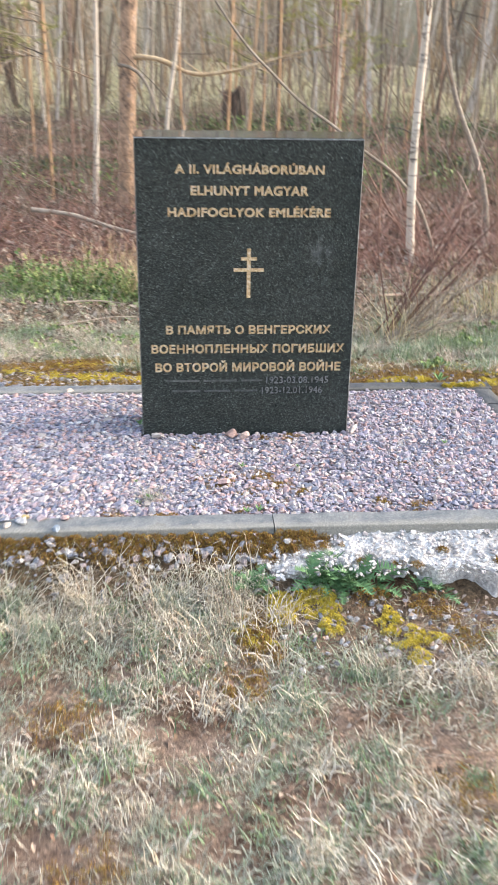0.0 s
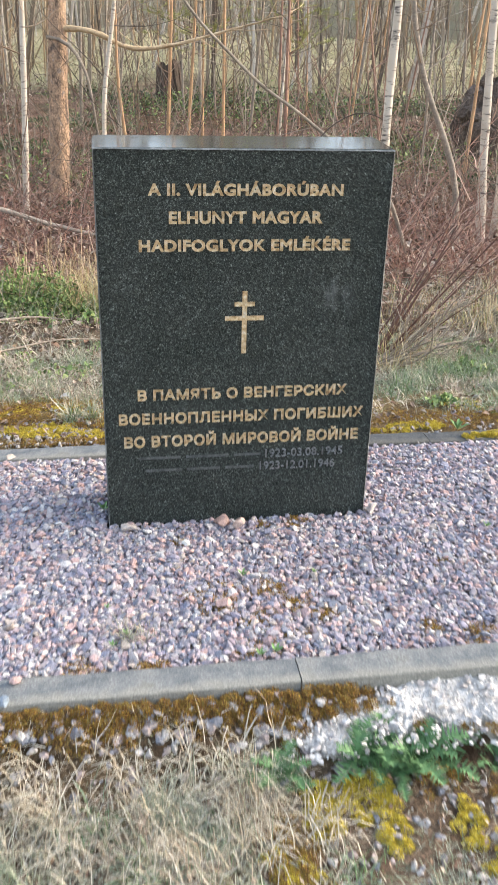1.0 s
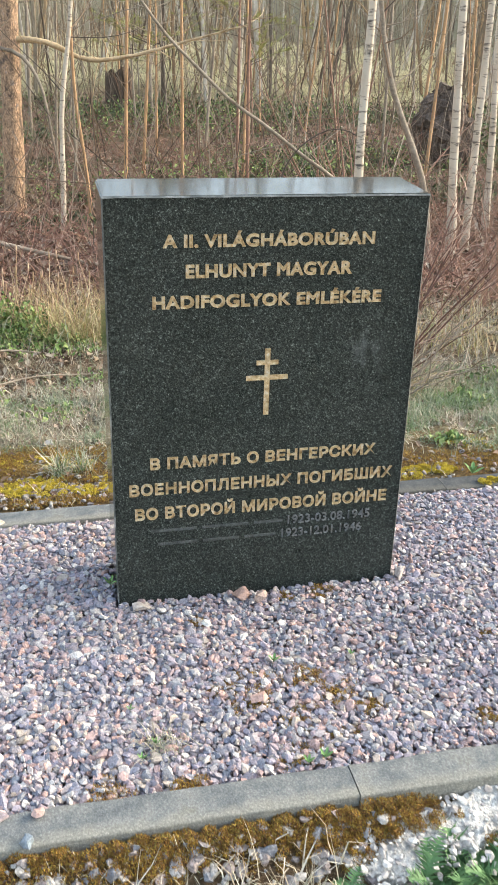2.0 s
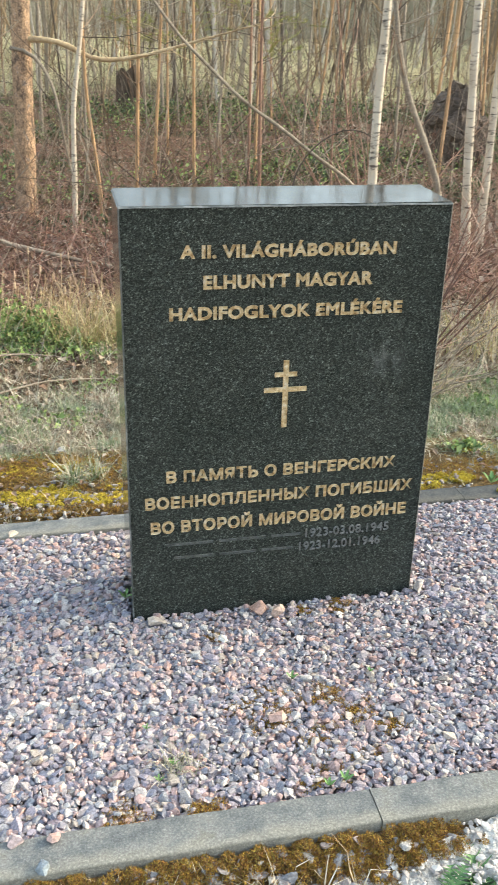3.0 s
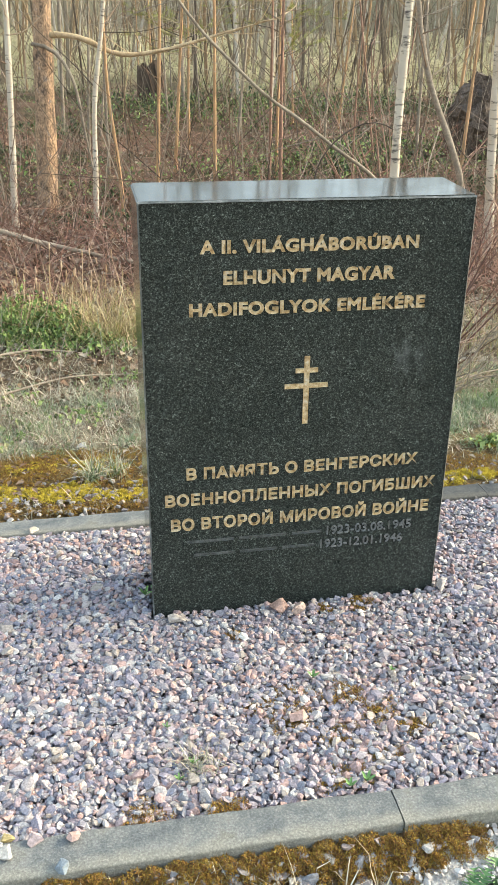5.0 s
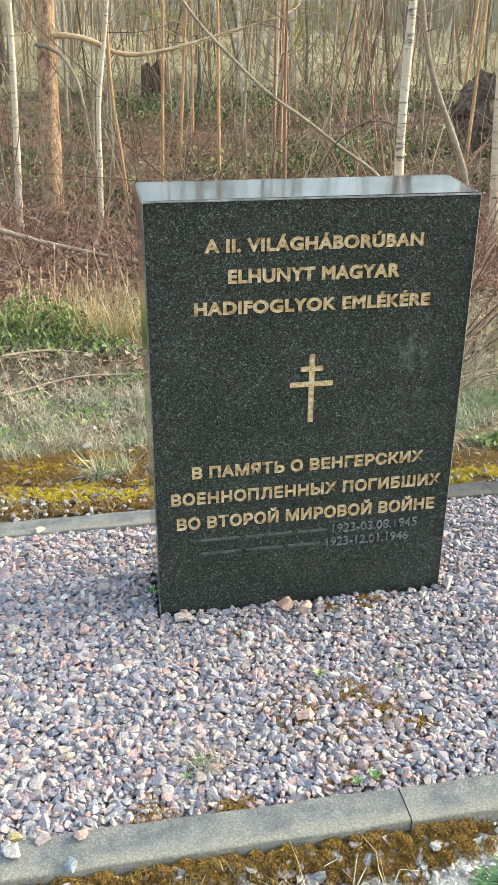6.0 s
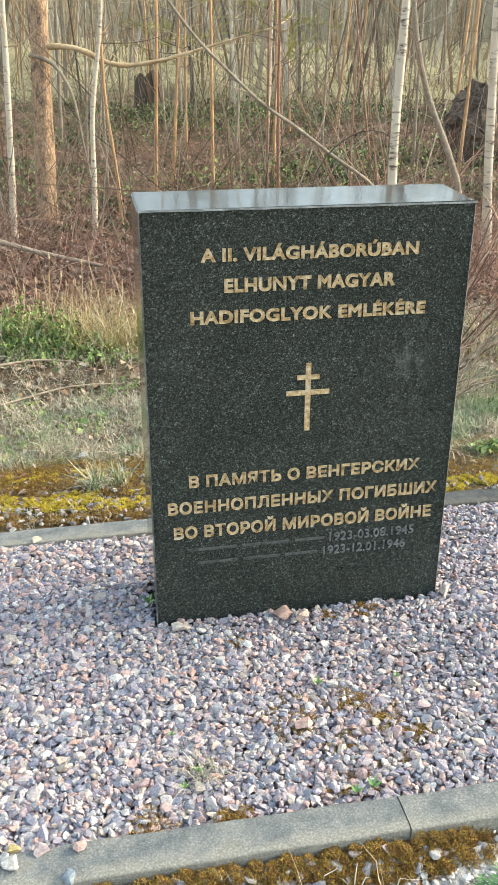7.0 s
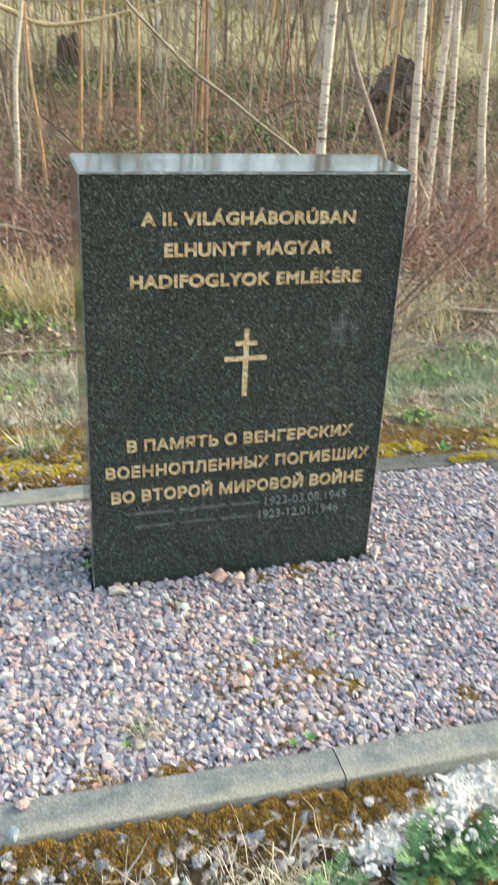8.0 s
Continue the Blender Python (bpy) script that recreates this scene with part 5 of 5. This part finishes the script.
tree("sapling", SAP, [(-0.07, 6.9, -0.22), (-0.11, 6.9, 0.47), (-0.18, 6.9, 0.87), (-0.18, 6.9, 1.72)], 0.020, 5, M_ORANGE, 16, 0.15, 0.7, sides=6)
tree("sapling", SAP, [(0.36, 8.0, -0.22), (0.40, 8.0, 0.8), (0.44, 8.0, 1.76)], 0.024, 6, M_ORANGE, 16, 0.2, 0.8, sides=6)
tree("sapling", SAP, [(1.0, 8.0, -0.22), (1.0, 8.0, 0.8), (1.0, 8.0, 1.77)], 0.021, 6, M_ORANGE, 16, 0.2, 0.8, sides=6)
tree("sapling", "young pine stem with reddish bark", [(1.52, 7.0, -0.22), (1.50, 7.0, 1.01), (1.50, 7.0, 1.74)], 0.022, 4.5, M_REDSTEM, 10, 0.3, 0.7, sides=6)
tree("sapling", "red-brown shoot behind the memorial", [(1.54, 4.6, -0.2), (1.52, 4.6, 0.49), (1.51, 4.6, 0.96), (1.53, 4.6, 1.39)], 0.013, 1.62, M_REDSTEM, 5, 0.5, 0.3, sides=5)
tree("leaning_tree", "dark thin tree leaning among the birches", [(2.66, 5.0, -0.2), (2.60, 5.0, 0.41), (2.42, 5.0, 0.72), (2.22, 5.0, 1.09), (2.10, 5.0, 1.5), (2.06, 5.0, 1.75)], 0.030, 5, M_GREYSTEM, 12, 0.25, 0.8, sides=7)

# a dead stem that hangs across the view, its foot on the ground by the birch
h = Heap()
pts = refine([(1.98, 4.25, gz(1.98, 4.25)), (1.78, 4.23, 0.30), (1.52, 4.2, 0.57), (1.30, 4.2, 0.70), (1.03, 4.2, 0.90), (0.74, 4.2, 1.08), (0.47, 4.2, 1.33), (0.32, 4.2, 1.46), (0.18, 4.2, 1.64), (-0.05, 4.2, 1.95), (-0.22, 4.2, 2.3)], 0.08)
h.add(*tube(pts, np.linspace(0.017, 0.008, len(pts)), 6))
for k in range(16):
    q = pts[rnd.randrange(6, len(pts))]
    ln = bent(q, (rnd.uniform(-1, 0.6), rnd.uniform(-0.4, 0.4), rnd.uniform(-0.2, 1)), rnd.uniform(0.2, 0.7), 4, 0.12)
    h.add(*tube(ln, np.linspace(0.004, 0.0015, 5), 3))
tagged(new("dead_sapling", h.mesh("dead_sapling", M_GREYSTEM, True)), "dead grey sapling leaning down across the wood's edge", "tree")
h = Heap()
pts = refine([(1.00, 4.05, gz(1, 4.05)), (1.02, 4.0, 0.3), (1.09, 4.0, 0.67), (1.20, 4.0, 0.81), (1.39, 4.0, 0.92), (1.55, 4.0, 0.92), (1.62, 4.0, 0.86)], 0.06)
h.add(*tube(pts, np.linspace(0.008, 0.004, len(pts)), 5))
tagged(new("arched_twig", h.mesh("arched_twig", M_TWIG, True)), "pale twig arching over beside the birch", "branch")
h = Heap()
pts = refine([(-1.5, 4.8, 0.16), (-1.13, 4.8, 0.12), (-0.89, 4.8, 0.03), (-0.23, 4.8, -0.14), (0.1, 4.8, -0.2)], 0.08)
h.add(*tube(pts, np.linspace(0.022, 0.012, len(pts)), 7))
tagged(new("fallen_branch", h.mesh("fallen_branch", M_GREYSTEM, True)), "fallen grey branch lying in dead bramble", "branch")
for x0, y0, x1, y1, r in ((1.15, 2.75, 1.9, 2.95, 0.014), (2.0, 2.6, 2.9, 2.2, 0.016), (-0.95, 1.95, -0.3, 2.35, 0.006), (-1.0, 2.6, -0.55, 2.75, 0.008)):
    h = Heap()
    pts = refine([(x0, y0, gz(x0, y0) + 0.05), ((x0 + x1) / 2, (y0 + y1) / 2 + 0.05, gz(x0, y0) + 0.04), (x1, y1, gz(x1, y1) + r)], 0.08)
    h.add(*tube(pts, np.linspace(r, r * 0.6, len(pts)), 6))
    tagged(new("fallen_branch", h.mesh("fallen_branch", M_GREYSTEM, True)), "short pale dead branch lying on the ground", "branch")


# shrub beside the memorial: many shoots from one foot
def shrub(x, y, count, aim, low, high, label, mat, thick=0.008):
    root = tagged(new("shrub"), label, "shrub")
    root.location = (x, y, gz(x, y))
    for _ in range(count):
        a = aim + rnd.gauss(0, 0.75)
        line = bent((rnd.gauss(0, 0.03), rnd.gauss(0, 0.03), 0), (math.cos(a), math.sin(a) * 0.6, rnd.uniform(0.5, 2.0)), rnd.uniform(low, high), 7, 0.05, 0.03)
        h = Heap()
        r = thick * rnd.uniform(0.5, 1.2)
        h.add(*tube(line, np.linspace(r, r * 0.25, 8), 5))
        for k in range(5):
            m = rnd.randrange(2, 8)
            tw = bent(line[m], (rnd.uniform(-0.5, 1), rnd.uniform(-0.6, 0.6), rnd.uniform(0, 1)), rnd.uniform(0.12, 0.4), 3, 0.12)
            h.add(*tube(tw, np.linspace(r * 0.4, r * 0.15, 4), 3))
        part("shoot", h.mesh("shoot", mat, True), root)
    return root


shrub(0.98, 1.82, 13, 0.55, 0.6, 1.25, "bare shrub with many dark red-brown shoots behind the memorial", M_BRAMBLE)
low = tagged(new("shrub"), "low crooked grey-brown shoots spreading from an old shrub foot", "shrub")
low.location = (0.96, 1.70, gz(0.96, 1.70))
sh = random.Random(17)
for _ in range(12):
    h = Heap()
    line = bent((sh.gauss(0, 0.03), sh.gauss(0, 0.02), 0.0), (sh.uniform(0.5, 1.3), sh.uniform(-0.5, 0.3), sh.uniform(0.15, 0.7)), sh.uniform(0.3, 0.75), 8, 0.14, 0.035, sh)
    r = sh.uniform(0.005, 0.010)
    h.add(*tube(line, np.linspace(r, r * 0.3, 9), 5))
    for _ in range(5):
        tw = bent(line[sh.randrange(2, 9)], (sh.uniform(-0.2, 1), sh.uniform(-0.6, 0.6), sh.uniform(0, 1.2)), sh.uniform(0.12, 0.35), 4, 0.14, 0.02, sh)
        h.add(*tube(tw, np.linspace(r * 0.45, r * 0.18, 5), 3))
    part("shoot", h.mesh("shoot", M_GREYSTEM, True), low)
shrub(2.30, 3.3, 14, 0.9, 0.8, 1.9, "bare red-brown willow shrub among birches", M_REDSTEM)
shrub(1.95, 4.7, 12, 1.6, 1.0, 2.0, "bare red-stemmed shrub behind the memorial", M_REDSTEM, 0.010)
shrub(0.75, 5.2, 9, 1.6, 0.9, 1.9, "thin bare shrub of upright shoots behind the memorial", M_BRAMBLE, 0.007)

# stump and earth mound
b = bmesh.new()
bmesh.ops.create_cone(b, cap_ends=True, segments=14, radius1=0.30, radius2=0.21, depth=0.7)
bmesh.ops.subdivide_edges(b, edges=b.edges[:], cuts=2)
for v in b.verts:
    v.co += 0.09 * noise.noise_vector(v.co * 4)
    if v.co.z > 0.25:
        v.co.z += 0.22 * noise.noise(v.co * 7)
ob = tagged(new("tree_stump", bm_mesh("tree_stump", b, M_DARKWOOD)), "dark rotten broken tree stump in the woods", "stump")
ob.location = (1.0, 16.0, gz(1, 16) + 0.30)
b = bmesh.new()
bmesh.ops.create_icosphere(b, subdivisions=4, radius=1)
for v in b.verts:
    v.co = Vector((v.co.x * 0.42, v.co.y * 0.36, v.co.z * 0.66)) + 0.15 * noise.noise_vector(v.co * 2.2) + 0.09 * noise.noise_vector(v.co * 7)
ob = tagged(new("earth_mound", bm_mesh("earth_mound", b, M_EARTH)), "dark root plate of earth from an uprooted tree", "earth mound")
ob.location = (5.05, 10.2, gz(5.05, 10.2) + 0.36)


# young pine with needles
def needles(heap, at, way, n, ln=0.07):
    az = rng.uniform(0, 2 * np.pi, n)
    d = np.array(way, float)
    d /= np.linalg.norm(d)
    out = np.stack([np.cos(az), np.sin(az), rng.normal(0, 0.6, n)], -1) * 0.7 + d
    out /= np.linalg.norm(out, axis=1)[:, None]
    base = np.array(at) + d * rng.uniform(0, 0.10, n)[:, None]
    tip = base + out * ln * rng.uniform(0.7, 1.2, n)[:, None]
    sd = np.cross(out, [0.3, 0.5, 0.8])
    sd /= np.linalg.norm(sd, axis=1)[:, None]
    v = np.stack([base - sd * 0.0020, base + sd * 0.0020, tip], 1).reshape(-1, 3)
    heap.add(v, np.arange(3 * n).reshape(-1, 3))


def needle_tree(x, y, low, high, spread, count, label):
    root = tagged(new("young_pine"), label, "tree")
    root.location = (x, y, gz(x, y))
    line = refine([(0, 0, -0.1), (0.02, 0, high * 0.5), (0, 0, high)])
    part("trunk", mesh("trunk", *tube(line, np.linspace(0.022, 0.005, len(line)), 6), M_ORANGE, True), root)
    wood, green = Heap(), Heap()
    for _ in range(count):
        z = rnd.uniform(low, high)
        a = rnd.uniform(0, 2 * math.pi)
        ln = bent((0, 0, z), (math.cos(a), math.sin(a), 0.25), spread * rnd.uniform(0.4, 1.1), 6, 0.12, 0.02)
        wood.add(*tube(ln, np.linspace(0.007, 0.002, 7), 4))
        for k in range(3, 7):
            needles(green, ln[k], Vector(ln[k]) - Vector(ln[k - 1]), 30)
            tw = bent(ln[k], (rnd.gauss(0, 1), rnd.gauss(0, 1), 0.3), 0.16, 2, 0.1)
            needles(green, tw[1], Vector(tw[1]) - Vector(tw[0]), 28)
    part("bough", wood.mesh("bough", M_TWIG), root)
    part("crown", green.mesh("crown", M_NEEDLE), root, "yellow-green needle tufts")


needle_tree(1.95, 9.2, 1.35, 3.4, 0.8, 44, "young pine with sparse yellow-green needles in the wood")
needle_tree(1.15, 11.5, 1.2, 3.8, 1.0, 50, "young pine with sparse yellow-green needles in the wood")
needle_tree(-1.75, 8.2, 1.5, 4.2, 0.9, 44, "young pine with sparse yellow-green needles in the wood")

# dead bramble belt
bram = Heap()
for _ in range(2400):
    x, y = rnd.uniform(-2.6, 4.2), rnd.uniform(3.5, 6.3)
    if x > 0.6 and rnd.random() < 0.5:
        y = rnd.uniform(2.7, 5)
    line = bent((x, y, gz(x, y)), (rnd.gauss(0, 1), rnd.gauss(0, 0.7), rnd.uniform(0.2, 1.6)), rnd.uniform(0.25, 0.8), 5, 0.16, -0.05)
    r = rnd.uniform(0.0018, 0.004)
    bram.add(*tube(line, np.linspace(r, r * 0.4, 6), 3))
for _ in range(1100):
    y = rnd.uniform(5.6, 12)
    x = rnd.uniform(-0.28 * y - 0.6, 0.55 * y + 0.8)
    line = bent((x, y, gz(x, y)), (rnd.gauss(0, 1), rnd.gauss(0, 0.6), rnd.uniform(0.1, 1.3)), rnd.uniform(0.4, 1.2), 5, 0.17, -0.06)
    r = rnd.uniform(0.002, 0.0048)
    bram.add(*tube(line, np.linspace(r, r * 0.4, 6), 3))
tagged(new("dead_bramble", bram.mesh("dead_bramble", M_BRAMBLE)), "tangle of dry reddish-brown bramble shoots", "bramble", kind="stuff")
twigs = Heap()
for _ in range(950):
    y = 6 + 16 * rnd.random() ** 1.5
    x = rnd.uniform(-0.28 * y - 1, 0.62 * y + 1)
    line = bent((x, y, gz(x, y)), (rnd.gauss(0, 0.7), rnd.gauss(0, 0.5), rnd.uniform(0.4, 2.5)), rnd.uniform(0.5, 2.6), 5, 0.11, 0.0)
    r = rnd.uniform(0.0025, 0.007) * (0.7 + y / 20)
    twigs.add(*tube(line, np.linspace(r, r * 0.3, 6), 3))
fine = random.Random(31)
for _ in range(420):
    y = fine.uniform(4.2, 10)
    x = fine.uniform(-0.28 * y - 0.8, 0.55 * y + 1)
    line = bent((x, y, gz(x, y)), (fine.gauss(0, 0.9), fine.gauss(0, 0.5), fine.uniform(0.3, 1.8)), fine.uniform(0.4, 1.3), 5, 0.14, 0.0, fine)
    r = fine.uniform(0.002, 0.0042)
    twigs.add(*tube(line, np.linspace(r, r * 0.35, 6), 3))
tagged(new("brushwood", twigs.mesh("brushwood", M_TWIG)), "thin bare brushwood between the trees", "brushwood", kind="stuff")


# ---------------------------------------------------------------- saplings one can count, then the woods behind
KINDS = []
for k, (bark, rad, tall) in enumerate(((M_ORANGE, 0.022, 6), (M_GREYSTEM, 0.020, 6), (M_BIRCH, 0.030, 8), (M_REDSTEM, 0.016, 5), (M_GREYSTEM, 0.034, 9))):
    lean = rnd.uniform(-0.12, 0.12)
    KINDS.append(tree("sapling", "slender bare young tree of the wood's edge", [(0, 60 + k, gz(0, 60 + k)), (lean * 0.5, 60 + k, 2.0 + gz(0, 60)), (lean, 60 + k, 3.4 + gz(0, 60))], rad, tall, bark, 20, 0.15, 0.9, sides=6))
    tagged(KINDS[-1], group="saplings of the wood")
spots = random.Random(21)
for k in range(46):
    y = spots.uniform(8, 19)
    x = spots.uniform(-0.26 * y - 0.6, 0.60 * y + 0.8)
    copy_thing(KINDS[spots.choice((0, 0, 1, 1, 2, 3, 4))], pose(x, y, gz(x, y), spots.gauss(0, 3), spots.gauss(0, 4), spots.uniform(0, 360)) @ Matrix.Scale(spots.uniform(0.75, 1.2), 4))

woods = Heap()
g = random.Random(5)
for k in range(980):
    y = 16 + 75 * g.random() ** 1.1
    x = g.uniform(-0.34 * y - 2, 0.68 * y + 3)
    tall = g.uniform(5, 12)
    r = g.uniform(0.014, 0.045) * (2.2 if g.random() < 0.15 else 1)
    line = bent((x, y, gz(x, y) - 0.1), (g.gauss(0, 0.13), g.gauss(0, 0.08), 1), tall, 7, 0.05, 0.02, g)
    woods.add(*tube(line, np.linspace(r, r * 0.25, 8), 5))
    for _ in range(13):
        u = g.uniform(0.04, 1)
        q = Vector(line[int(u * 6)]).lerp(Vector(line[int(u * 6) + 1]), g.random())
        a = g.uniform(0, 2 * math.pi)
        tw = bent(q, (math.cos(a), math.sin(a), g.uniform(0.1, 1.2)), g.uniform(0.5, 1.6), 3, 0.12, 0.05, g)
        rr = r * g.uniform(0.15, 0.32)
        woods.add(*tube(tw, np.linspace(rr, rr * 0.3, 4), 3))
tagged(new("far_woods", woods.mesh("far_woods", M_WOODS)), "dense bare young woodland of thin grey-brown stems", "woods", kind="stuff")
